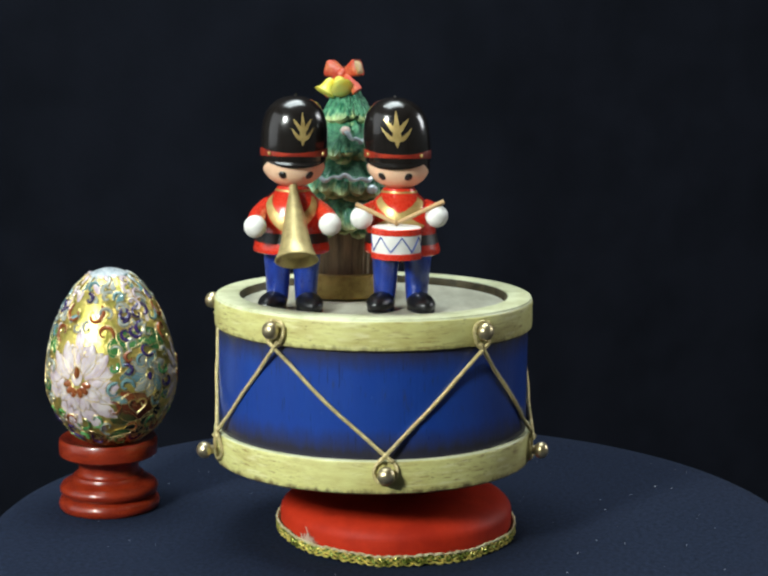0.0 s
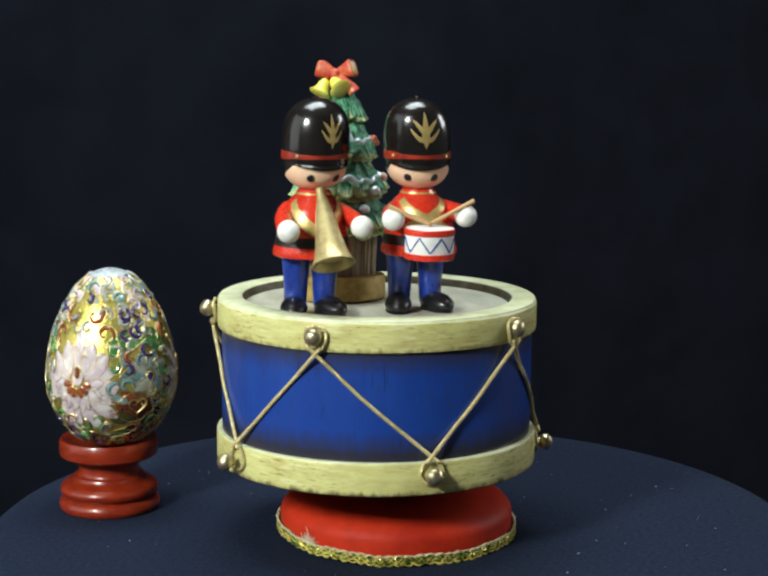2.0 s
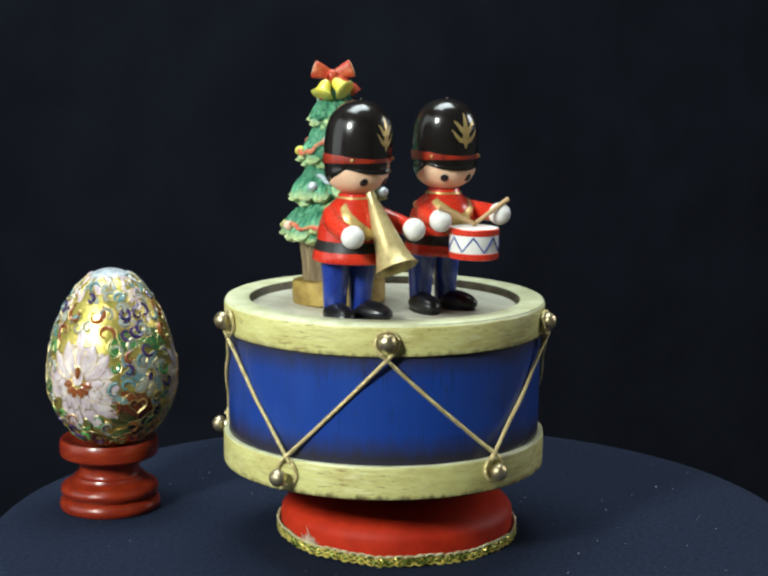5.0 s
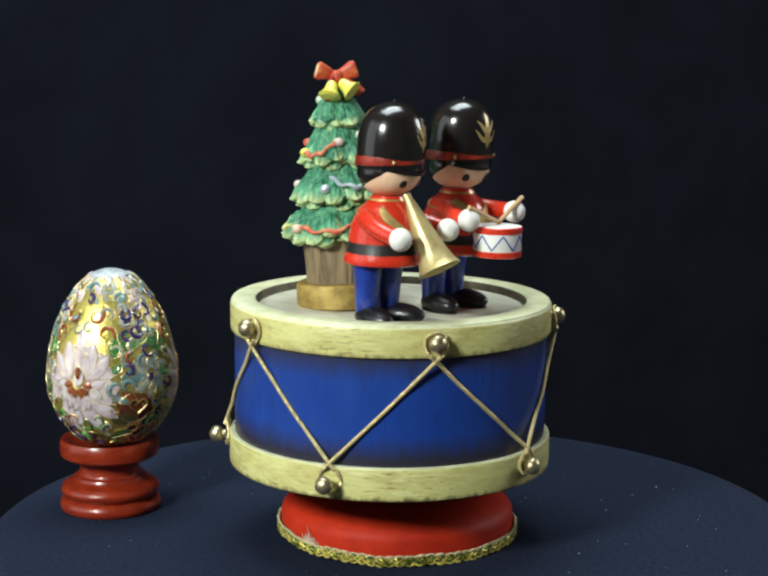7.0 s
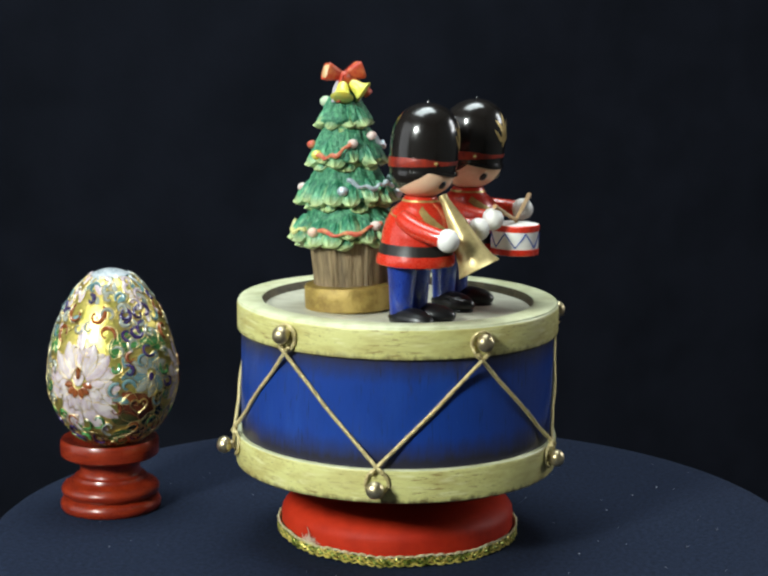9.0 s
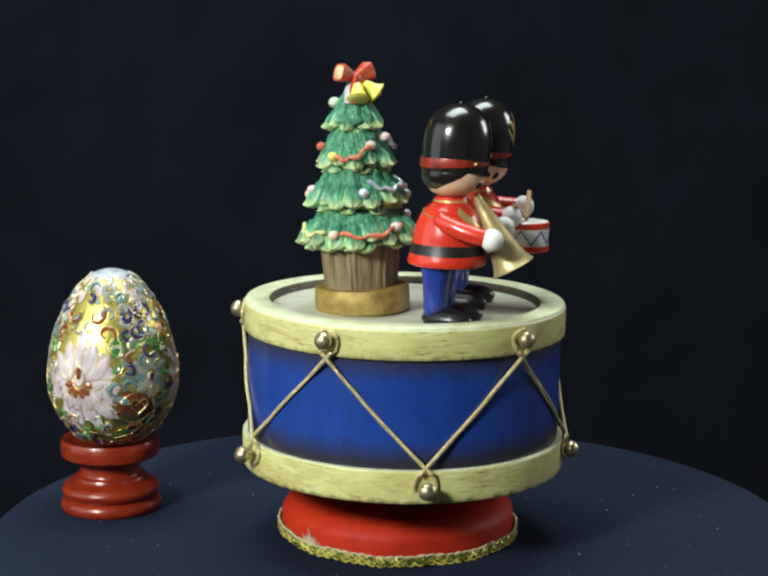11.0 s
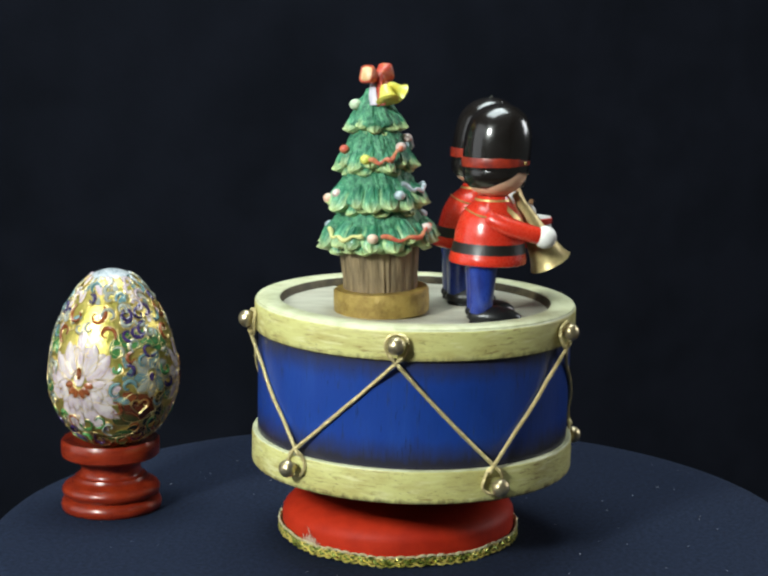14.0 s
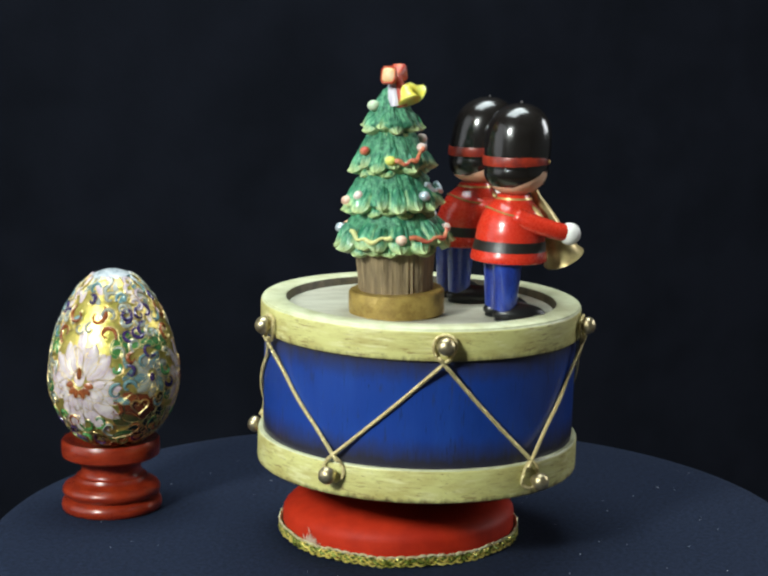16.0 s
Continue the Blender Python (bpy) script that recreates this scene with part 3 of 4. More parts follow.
def soldier(face, badge, gloves, tool, nod, sway, feet):
    """A painted wooden guardsman; face: degrees the head is turned; badge: width and height of its plume."""
    ix = {n: i for i, n in enumerate(SLOTS)}
    bm = bmesh.new()
    for (x, y), splay in zip(feet, (-12, 14)):
        toe = Matrix.Rotation(radians(splay), 3, "Z")
        tx, ty = x * 1.08 + 3.8 * math.sin(radians(splay)), y - 3.8
        lathe(bm, [(0, 2.5), (3.3, 2.5), (3.5, 4), (3.9, 10), (4.4, 15), (4.8, 18.5), (0, 19)], 24, (x, y, 0), index=ix["blue"])
        fresh = len(bm.verts)
        ball(bm, (tx, ty - 0.3, 2.4), (4.3, 8.4, 3.3), ix["shoe"], 20, 12)
        bm.verts.ensure_lookup_table()
        for v in bm.verts[fresh:]:
            v.co = toe @ (v.co - Vector((tx, ty, 0))) + Vector((tx, ty, 0))
        lathe(bm, [(0, 0.0), (3.3, 0.0), (3.6, 0.5), (3.3, 1.0), (0, 1.0)], 20, (tx, ty - 0.3, 0), index=ix["shoe"], turn=toe @ Matrix.Diagonal((1.16, 2.2, 1)))
    lathe(bm, dense(JACKET, 0.8), 48, index=ix["red"], mat_of=lambda a, z: ix["belt"] if 21.2 < z < 24.0 else ix["red"])
    # gold collar and chest straps
    tube(bm, [polar(5.1, 360 * i / 32, 36.9) for i in range(33)], 0.6, 6, ix["gold"])
    for s in (-1, 1):
        rows = []
        for i in range(13):
            q = i / 12
            z = 35.2 - 9.2 * q
            mid = -90 + s * (58 * (1 - 1.6 * q) if tool is snare else 60 * (1 - q) ** 0.8 + 1)
            row = []
            for w in (-1, 0, 1):
                zz = z - w * 1.3 * (0.6 + 0.4 * q)
                row.append(bm.verts.new(polar(radius_at(JACKET, zz) + 0.30 + (0.15 if w == 0 else 0) + (0.12 if s > 0 else 0), mid + s * w * 8 * (0.5 + 0.5 * q), zz)))
            rows.append(row)
        for p, q in zip(rows, rows[1:]):
            for k in (0, 1):
                bm.faces.new((p[k], p[k + 1], q[k + 1], q[k])).material_index = ix["gold"]
    # gold cord of the cape round the shoulders
    tube(bm, [polar(radius_at(JACKET, 33.2 + 0.9 * math.cos(radians(d - 90) * 2)) + 0.12, d, 33.2 + 0.9 * math.cos(radians(d - 90) * 2)) for d in range(-24, 206, 6)], 0.42, 6, ix["gold"], 0.5)
    # head, hair line rising over the temples and falling to the nape
    def hair_edge(a):
        f = abs((math.degrees(a) + 90 - face + 180) % 360 - 180)
        return 45.0 + 1.2 * (f / 64) ** 2 if f < 64 else 46.2 - 5.4 * min((f - 64) / 62, 1) ** 0.75

    rows, seg, mid_z, tall = [], 72, 45.4, 7.5
    for j in range(23):
        row = []
        for k in range(seg):
            a = 2 * math.pi * k / seg
            we = math.acos((mid_z - hair_edge(a)) / tall)
            w = 0.12 + (we - 0.12) * j / 16 if j <= 16 else we + (1.95 - we) * (j - 16) / 6
            lift = 9.8 if j <= 16 else 9.98
            row.append(bm.verts.new((lift * math.sin(w) * math.cos(a), lift * math.sin(w) * math.sin(a), mid_z - tall * math.cos(w))))
        rows.append(row)
    for j in range(22):
        for k in range(seg):
            fc = bm.faces.new((rows[j][k], rows[j][(k + 1) % seg], rows[j + 1][(k + 1) % seg], rows[j + 1][k]))
            fc.material_index = ix["skin"] if j < 16 else ix["hat"]
    lathe(bm, dense(HAT, 1.0)[3:], 56, index=ix["hat"])
    ball(bm, (0, 0, 66.5), (0.4, 0.4, 0.55), ix["hat"], 10, 6)
    # band, a little lower in front
    lean = Matrix.Rotation(radians(-3), 3, "X")
    lathe(bm, closed([(9.9, 47.6), (10.4, 47.7), (10.5, 48.5), (10.5, 50.0), (10.38, 50.6), (9.9, 50.7)]), 56, (0, 2.4 * -1, 0), index=ix["band"], turn=lean)
    for s in (-52, 52):
        ball(bm, polar(10.5, -90 + face + s, 48.9), (0.6, 0.6, 0.6), ix["gold"], 10, 6)
    # peak under the band
    tube(bm, [polar(10.0, -90 + face + d, 46.7 - 1.2 * math.cos(radians(d * 1.4))) for d in range(-60, 61, 6)], lambda q: 0.4 + 0.7 * math.sin(math.pi * q), 6, ix["hat"], 0.6)
    for s in (-1, 1):
        ball(bm, polar(8.05, -90 + face + s * 28, 42.8), (1.6, 1.6, 1.75), ix["shoe"], 14, 10)
    # plume badge: a pointed stem with two pairs of blades
    for u0, v0, u1, v1, wide, curl in ((0, 0.0, 0, 12.2, 2.7, 0), (0, 4.2, 4.3, 9.6, 1.5, -0.5), (0, 4.2, -4.3, 9.6, 1.5, -0.5),
                                       (0, 2.0, 4.9, 6.6, 1.5, 0.7), (0, 2.0, -4.9, 6.6, 1.5, 0.7)):
        d = Vector((u1 - u0, v1 - v0, 0)).normalized()
        top, low = [], []
        for i in range(11):
            q = i / 10
            u, v = u0 + (u1 - u0) * q, v0 + (v1 - v0) * q - curl * math.sin(math.pi * q)
            w = wide * 0.5 * (min(q / 0.32, 1.0) ** 0.8) * (1 - max(0.0, (q - 0.32) / 0.68)) ** 0.75 + 0.06
            for row, s in ((top, 1), (low, -1)):
                uu, vv = (u + s * d.y * w) * badge[0], 51.4 + (v - s * d.x * w) * badge[1]
                row.append(bm.verts.new(polar(radius_at(HAT, vv) + 0.14, -82 + face + math.degrees(uu / 10.5), vv)))
        for i in range(10):
            fc = bm.faces.new((top[i], top[i + 1], low[i + 1], low[i]))
            fc.material_index = ix["gold"]
    # stoop of the upper body, and longer legs
    for v in bm.verts:
        z = v.co.z
        v.co.y -= nod * max(0.0, z - 17) / 41
        v.co.x += sway * max(0.0, z - 17) / 41
        v.co.z += 1.1 * min(max((z - 4) / 8, 0), 1)
    # arms and mittens
    for g in gloves:
        s = 1 if g[0] > 0 else -1
        sh = Vector((s * 7.2, 0.5 - nod * 0.37, 32.4))
        g = Vector(g)
        elbow = (sh + g) / 2 + Vector((s * 2.6, 1.6, -0.3))
        pts = []
        for i in range(13):
            q = i / 12
            pts.append(sh * (1 - q) ** 2 + elbow * 2 * q * (1 - q) + g * q * q)
        tube(bm, pts, lambda q: 3.3 - 0.7 * q, 14, ix["red"])
        ball(bm, sh, 3.3, ix["red"], 16, 10)
        ball(bm, g, 3.5, ix["white"], 20, 12)
    tool(bm, ix)
    return mesh_of("toy_soldier", bm, [M[n] for n in SLOTS], 42)


def trumpet(bm, ix):
    a, b = Vector((0.9, -8.2, 39.9)), Vector((2.9, -20.2, 18.6))
    turn = (b - a).to_track_quat("Z", "Y").to_matrix()
    n = (b - a).length
    lathe(bm, [(0, -0.4), (1.3, -0.2), (1.4, 0.4), (1.3, 1.5), (2.1, 5), (3.0, n * 0.38), (3.8, n * 0.58), (4.7, n * 0.78), (5.6, n * 0.91), (6.5, n * 0.985), (6.8, n),
               (6.5, n + 0.25), (5.4, n - 0.6), (4.4, n - 2.2), (0, n - 3.4)], 36, a, index=ix["horn"], turn=turn)


def snare(bm, ix):
    c = (-1.8, -19.2, 0)
    lathe(bm, [(0, 19.5), (7.3, 19.5), (7.75, 19.7), (7.75, 21.3), (7.5, 21.5)], 40, c, index=ix["red"])
    lathe(bm, [(7.5, 21.5), (7.5, 26.9)], 40, c, index=ix["white"])
    lathe(bm, [(7.5, 26.9), (7.75, 27.1), (7.75, 28.7), (7.4, 29.0)], 40, c, index=ix["red"])
    lathe(bm, [(7.4, 29.0), (6, 29.2), (0, 29.3)], 40, c, index=ix["white"])
    for k in range(7):
        for s in (0, 1):
            a0, a1 = (k + s * 0.5) * 360 / 7, (k + 0.5 + s * 0.5) * 360 / 7
            z0, z1 = (22.0, 26.5) if s == 0 else (26.5, 22.0)
            tube(bm, [polar(7.52, a0 + (a1 - a0) * i / 6, z0 + (z1 - z0) * i / 6, c) for i in range(7)], 0.26, 4, ix["lace"])
    for end in ((-14.4, -17.6, 35.4), (12.4, -17.4, 36.8)):
        tube(bm, [(c[0], c[1] - 0.2, 30.1), end], lambda q: 0.62 + 0.15 * q, 8, ix["stick"])
        ball(bm, (c[0], c[1] - 0.2, 30.1), 0.8, ix["stick"], 8, 6)


# ---------------------------------------------------------------- christmas tree
TIERS = [(21.4, 19.8, 17), (33.0, 16.9, 15), (44.9, 13.6, 13), (57.0, 9.9, 10)]  # height, radius of the hem, leaves round it


def skirt(z):
    """Distance of the foliage from the trunk's line at height z."""
    for (z0, r0, _), top in zip(TIERS, TIERS[1:] + [(68.8, 3.2, 0)]):
        if z <= top[0]:
            f = min(max((z - z0) / (top[0] - z0), 0.0), 1.0)
            return r0 * (1 - f) + (top[1] * 0.62 + 2.2) * f - 0.4
    return 3.5


def leaf_mesh(name, length, wide, thick, flare):
    """A drooping tongue of moulded foliage, hanging along -z and facing -y, ridged along its length."""
    bm = bmesh.new()
    nu, nv = 12, 9
    top, low = [], []
    for j in range(nv + 1):
        s = j / nv
        w = wide * (0.62 + 0.38 * math.sin(math.pi * min(s / 0.62, 1) * 0.5)) * (max(0.03, 1 - ((s - 0.58) / 0.42) ** 2.2) ** 0.5 if s > 0.58 else 1)
        a, b = [], []
        for i in range(nu + 1):
            u = 2 * i / nu - 1
            ridge = 0.26 * math.cos(u * 9.5 + s * 1.2) + 0.16 * math.sin(u * 17 - s * 3)
            y = -thick * (1 - u * u) * (0.5 + 0.5 * math.sin(math.pi * min(1, s * 1.15))) - ridge * (1 - u ** 4)
            a.append(bm.verts.new((u * w / 2, y - flare * s ** 2.4, -length * s)))
            b.append(bm.verts.new((u * w / 2 * 0.92, 1.0 - flare * s ** 2.4 + 1.1 * s, -length * s * 0.95)))
        top.append(a)
        low.append(b)
    for j in range(nv):
        for i in range(nu):
            bm.faces.new((top[j][i], top[j][i + 1], top[j + 1][i + 1], top[j + 1][i]))
            bm.faces.new((low[j][i], low[j + 1][i], low[j + 1][i + 1], low[j][i + 1]))
        for i in (0, nu):
            bm.faces.new((top[j][i], top[j + 1][i], low[j + 1][i], low[j][i]))
    for j in (0, nv):
        for i in range(nu):
            bm.faces.new((top[j][i], top[j][i + 1], low[j][i + 1], low[j][i]))
    return mesh_of(name, bm, M["leaf"], 60)


def tree():
    t = thing("christmas_tree", "green moulded christmas tree figurine with red bow and ornaments", "christmas tree")
    bm = bmesh.new()
    lathe(bm, [(0, 0), (14.6, 0), (15.1, 0.5), (15.2, 4), (15.1, 7.3), (14.6, 7.9), (0, 8.1)], 72, (-1.0, -0.5, 0),
          ripple=lambda a, r, z: r * (1 + 0.012 * math.sin(5 * a + 1)) if r else r)
    part("base", bm, M["gold_base"], t, "antique gold round base")
    bm = bmesh.new()
    rng = random.Random(8)
    grain = [rng.uniform(-0.35, 0.35) for _ in range(90)]
    lathe(bm, dense([(0, 8.0), (11.7, 8.0), (11.8, 12), (12.2, 17), (12.6, 22), (0, 22)], 2.5), 90, (-0.7, -0.35, 0),
          ripple=lambda a, r, z: r + grain[int(a / (2 * math.pi) * 90 + 0.5) % 90] + 0.15 * noise.noise(Vector((math.cos(a) * 4, math.sin(a) * 4, z * 0.4))))
    part("trunk", bm, M["trunk"], t, "brown carved bark trunk")
    rng = random.Random(11)
    for n, (z, r, count) in enumerate(TIERS):
        high = TIERS[n + 1][0] - z if n < 3 else 11.0
        rt = TIERS[n + 1][1] * 0.62 if n < 3 else 2.8
        bm = bmesh.new()
        lathe(bm, dense([(0, z + 3.0), (r * 0.76, z + 2.0), (r * 0.86, z + 3.2), (rt + 1.5, z + high * 0.96), (rt * 0.8, z + high + 2.5), (0, z + high + 3.2)], 0.9), 144,
              ripple=lambda a, q, h: q + min(q, 6) / 6 * (0.32 * math.cos(count * a + n) + 0.22 * math.cos((3 * count + 2) * a + 0.6 * h)
                                                         + 0.7 * noise.noise(Vector((math.cos(a) * 5, math.sin(a) * 5, h * 0.5)))))
        tier = part("foliage_tier", bm, M["core"], t, "tier of scalloped green foliage" if n == 0 else "", 70)
        wide = 2 * math.pi * r / count * 0.98
        long1, long2 = high * 0.74, high * 0.56
        tilt = 25 + n
        lean1 = math.sin(radians(tilt))
        for mesh, cnt, tip_r, top_z, length, off in ((leaf_mesh("leaf", long1, wide, 2.1, 1.3), count, r, z + long1 * 0.95, long1, 0.0),
                                                     (leaf_mesh("leaf", long2, wide * 0.95, 1.1, 0.8), count - 2, r - (r - rt) * 0.46, z + high * 0.94, long2, 0.5),
                                                     (leaf_mesh("leaf", long2 * 0.9, wide * 0.9, 1.0, 1.2), count, r - 1.7, z + high * 0.40, long2 * 0.9, 0.5)):
            for k in range(cnt):
                deg = 360 * (k + off) / cnt + rng.uniform(-3, 3)
                lf = new("leaf", mesh)
                lf.parent = tier
                s = rng.uniform(0.84, 1.14)
                out, low = (0.5, -0.7) if k % 2 else (-0.3, 0.5)
                lf.matrix_basis = (Matrix.Translation(polar(tip_r - 2.6 + out - length * lean1, deg, top_z + low + rng.uniform(-0.7, 0.5)) * MM) @ pose(0, 0, 0, 0, 0, deg + 90)
                                   @ pose(0, 0, 0, -(tilt + rng.uniform(-5, 8)), rng.uniform(-9, 9), rng.uniform(-10, 10)) @ Matrix.Diagonal((s, 1.0, 0.5 + 0.5 * s, 1.0)))
    bm = bmesh.new()
    lathe(bm, [(0, 65), (4.4, 65.5), (3.8, 67), (2.6, 70.5), (0, 72)], 24)
    part("tip", bm, M["core"], t, "green tree tip")
    # ornaments: direction, height, size
    for deg, z, s, m, label in ((-156, 38.6, 1.8, "orn_silver", "silver ball"), (160, 49.8, 1.8, "bell", "yellow ball"),
                                   (170, 26.0, 1.8, "orn_pink", "salmon pink ball"), (94, 37.0, 1.8, "orn_pink", ""),
                                   (100, 66.0, 2.0, "orn_mint", "pale green ball"), (-138, 53.0, 1.7, "orn_white", "pearl white ball"),
                                   (-120, 27.5, 1.8, "orn_white", ""), (-92, 55.0, 1.7, "orn_white", ""),
                                   (-72, 30.0, 1.8, "orn_silver", ""), (-58, 36.0, 1.8, "orn_silver", ""),
                                   (115, 39.0, 1.7, "orn_white", ""), (112, 52.5, 1.6, "orn_red", "red ball"),
                                   (-20, 40, 1.7, "orn_pink", ""), (20, 52, 1.7, "orn_white", ""), (60, 27, 1.8, "orn_silver", "")):
        bm = bmesh.new()
        ball(bm, polar(skirt(z) + 1.0, deg, z), (s, s, s * 0.86), 0, 14, 10)
        part("ornament", bm, M[m], t, label)
    # garlands sagging between them
    for a0, a1, z0, z1, m in ((166, 218, 49.6, 53.4, "orn_red"), (-150, -95, 42.0, 40.5, "orn_silver"), (-95, -40, 40.5, 41.5, "orn_silver"),
                                 (178, 246, 26.6, 28.6, "orn_red"), (112, 160, 28.2, 27.4, "orn_straw"),
                                 (-92, -50, 54.5, 53.0, "orn_silver"), (-35, 30, 53, 53, "orn_red"), (-30, 40, 28, 28, "orn_red")):
        bm = bmesh.new()
        pts = []
        for i in range(31):
            z = z0 + (z1 - z0) * i / 30 - 2.0 * math.sin(math.pi * i / 30) + 0.45 * math.sin(i * 0.6)
            pts.append(polar(skirt(z) + 1.8 + 0.15 * math.sin(i * 0.9), a0 + (a1 - a0) * i / 30, z))
        tube(bm, pts, lambda q: 0.66 + 0.16 * math.sin(q * 14), 7)
        part("garland", bm, M[m], t, "")
    # bow and bells on the tip, facing one way
    rz = Matrix.Rotation(radians(-36), 3, "Z")
    up = 73.4

    def boxy(a, r, z):
        return 0.84 * r / max(abs(math.cos(a)), abs(math.sin(a))) ** 0.8

    BOW = Vector((-1.1, -0.8, 0.4))
    for s in (-1, 1):
        bm = bmesh.new()
        lathe(bm, [(0, 0), (1.5, 0.2), (2.1, 2.0), (3.1, 4.8), (3.3, 5.6), (3.0, 6.3), (1.8, 5.8), (0, 5.2)], 20, BOW + rz @ Vector((s * 0.3, 0, up)), ripple=boxy,
              turn=rz @ Matrix.Rotation(radians(s * 72), 3, "Y") @ Matrix.Diagonal((1.05, 0.9, 1.0)))
        loop = part("bow_loop", bm, M["bow"], t, "orange-red bow loop" if s < 0 else "", 50)
        bm = bmesh.new()
        lathe(bm, [(0, 6.6), (2.0, 6.45), (2.6, 6.0), (1.2, 5.4), (0, 5.3)], 20, BOW + rz @ Vector((s * 0.3, 0, up)), ripple=boxy,
              turn=rz @ Matrix.Rotation(radians(s * 72), 3, "Y") @ Matrix.Diagonal((1.05, 0.9, 1.0)))
        part("lining", bm, M["bow_lining"], loop, "peach inside of the loop" if s < 0 else "", 50)
    bm = bmesh.new()
    ball(bm, BOW + rz @ Vector((0, -0.8, up - 0.4)), (2.3, 2.0, 2.2), 0, 8, 6)
    part("bow_knot", bm, M["bow"], t)
    for pts in (((0.4, -0.8, 0), (3.5, -2.0, -2.5), (6.2, -2.4, -4.4), (7.4, -2.4, -6)), ((-1.2, -1.4, 0), (-3.0, -2.6, -3.5), (-3.6, -3.6, -8)), ((-1.0, 0.6, 0), (-3.4, -0.4, -4), (-4.2, -1.0, -8))):
        bm = bmesh.new()
        tube(bm, [BOW + rz @ Vector((p[0], p[1], p[2] + up)) for p in pts], lambda q: 1.3 + 0.6 * q, 8, 0, 0.45)
        pale = pts[0][0] == -1.0
        part("bow_tail", bm, M["orn_lilac"] if pale else M["bow"], t, "pale lilac ribbon tail" if pale else "")
    for x, lean_deg in ((-2.6, 20), (3.4, -48)):
        bm = bmesh.new()
        turn = rz @ Matrix.Rotation(radians(lean_deg), 3, "Y") @ Matrix.Rotation(radians(-24), 3, "X") @ Matrix.Scale(0.95, 3)
        lathe(bm, [(0, 0), (1.3, -0.3), (2.0, -1.6), (2.3, -3.4), (3.1, -4.8), (3.9, -5.5), (3.4, -6.0), (2.0, -6.2), (0, -6.3)], 20, Vector((-1.9, -0.4, 0)) + rz @ Vector((x * 0.35, -3.6, up - 1.4)), turn=turn)
        part("bell", bm, M["bell"], t, "yellow bell" if x < 0 else "")
    return t


# ---------------------------------------------------------------- egg and its stand
EGG = (-103.0, 20.0)


def egg_stand():
    t = thing("egg_stand", "turned red-stained wooden egg stand on the cloth", "egg stand", at=pose(EGG[0] * MM, EGG[1] * MM, 0))
    bm = bmesh.new()
    lathe(bm, [(0, 0.1), (16.6, 0.1), (17.2, 0.7), (17.4, 2.0), (17.0, 3.4), (16.0, 4.3), (15.3, 4.7), (15.4, 5.1), (16.3, 5.6), (16.9, 6.6), (16.9, 7.6), (16.2, 8.8), (14.6, 9.8), (13.0, 10.5), (12.5, 11.2), (12.2, 11.9), (11.2, 12.1), (10.8, 12.4), (10.6, 13.0)], 80)
    part("foot", bm, M["stand"], t)
    bm = bmesh.new()
    lathe(bm, [(10.6, 13.0), (10.3, 14.4), (10.4, 16.2), (11.0, 17.6), (13.0, 18.4)], 64)
    part("stem", bm, M["stand"], t)
    bm = bmesh.new()
    lathe(bm, [(13.0, 18.4), (15.9, 18.7), (16.8, 19.4), (17.0, 21.5), (16.9, 24.2), (16.4, 25.0), (15.4, 25.0), (12, 23.0), (6, 22.4), (0, 22.2)], 80)
    part("cup", bm, M["stand"], t)


EGG_PROFILE = []
for _i in range(61):
    _w = math.pi * _i / 60
    _h = -math.cos(_w)
    EGG_PROFILE.append((22.3 * math.sin(_w) * (1.0 if _h < 0 else 1 - 0.10 * _h), 47.4 + (25.2 * _h if _h < 0 else 36.8 * _h)))
EGG_PROFILE[0], EGG_PROFILE[-1] = (0, 22.2), (0, 84.2)


def on_egg(az, z, lift):
    """A point on the egg: azimuth in degrees, height in mm, raised by lift."""
    r = radius_at(EGG_PROFILE, z)
    slope = (radius_at(EGG_PROFILE, z - 0.4) - radius_at(EGG_PROFILE, z + 0.4)) / 0.8
    nrm = Vector((1, 0, slope)).normalized()
    p = Vector((r, 0, z)) + nrm * lift
    return polar(p.x, az, p.z)


def egg_uv(az0, z0, u, v, lift):
    z = min(max(z0 + v, 22.2), 82.0)
    return on_egg(az0 + math.degrees(u / max(radius_at(EGG_PROFILE, z), 6.0)), z, lift)


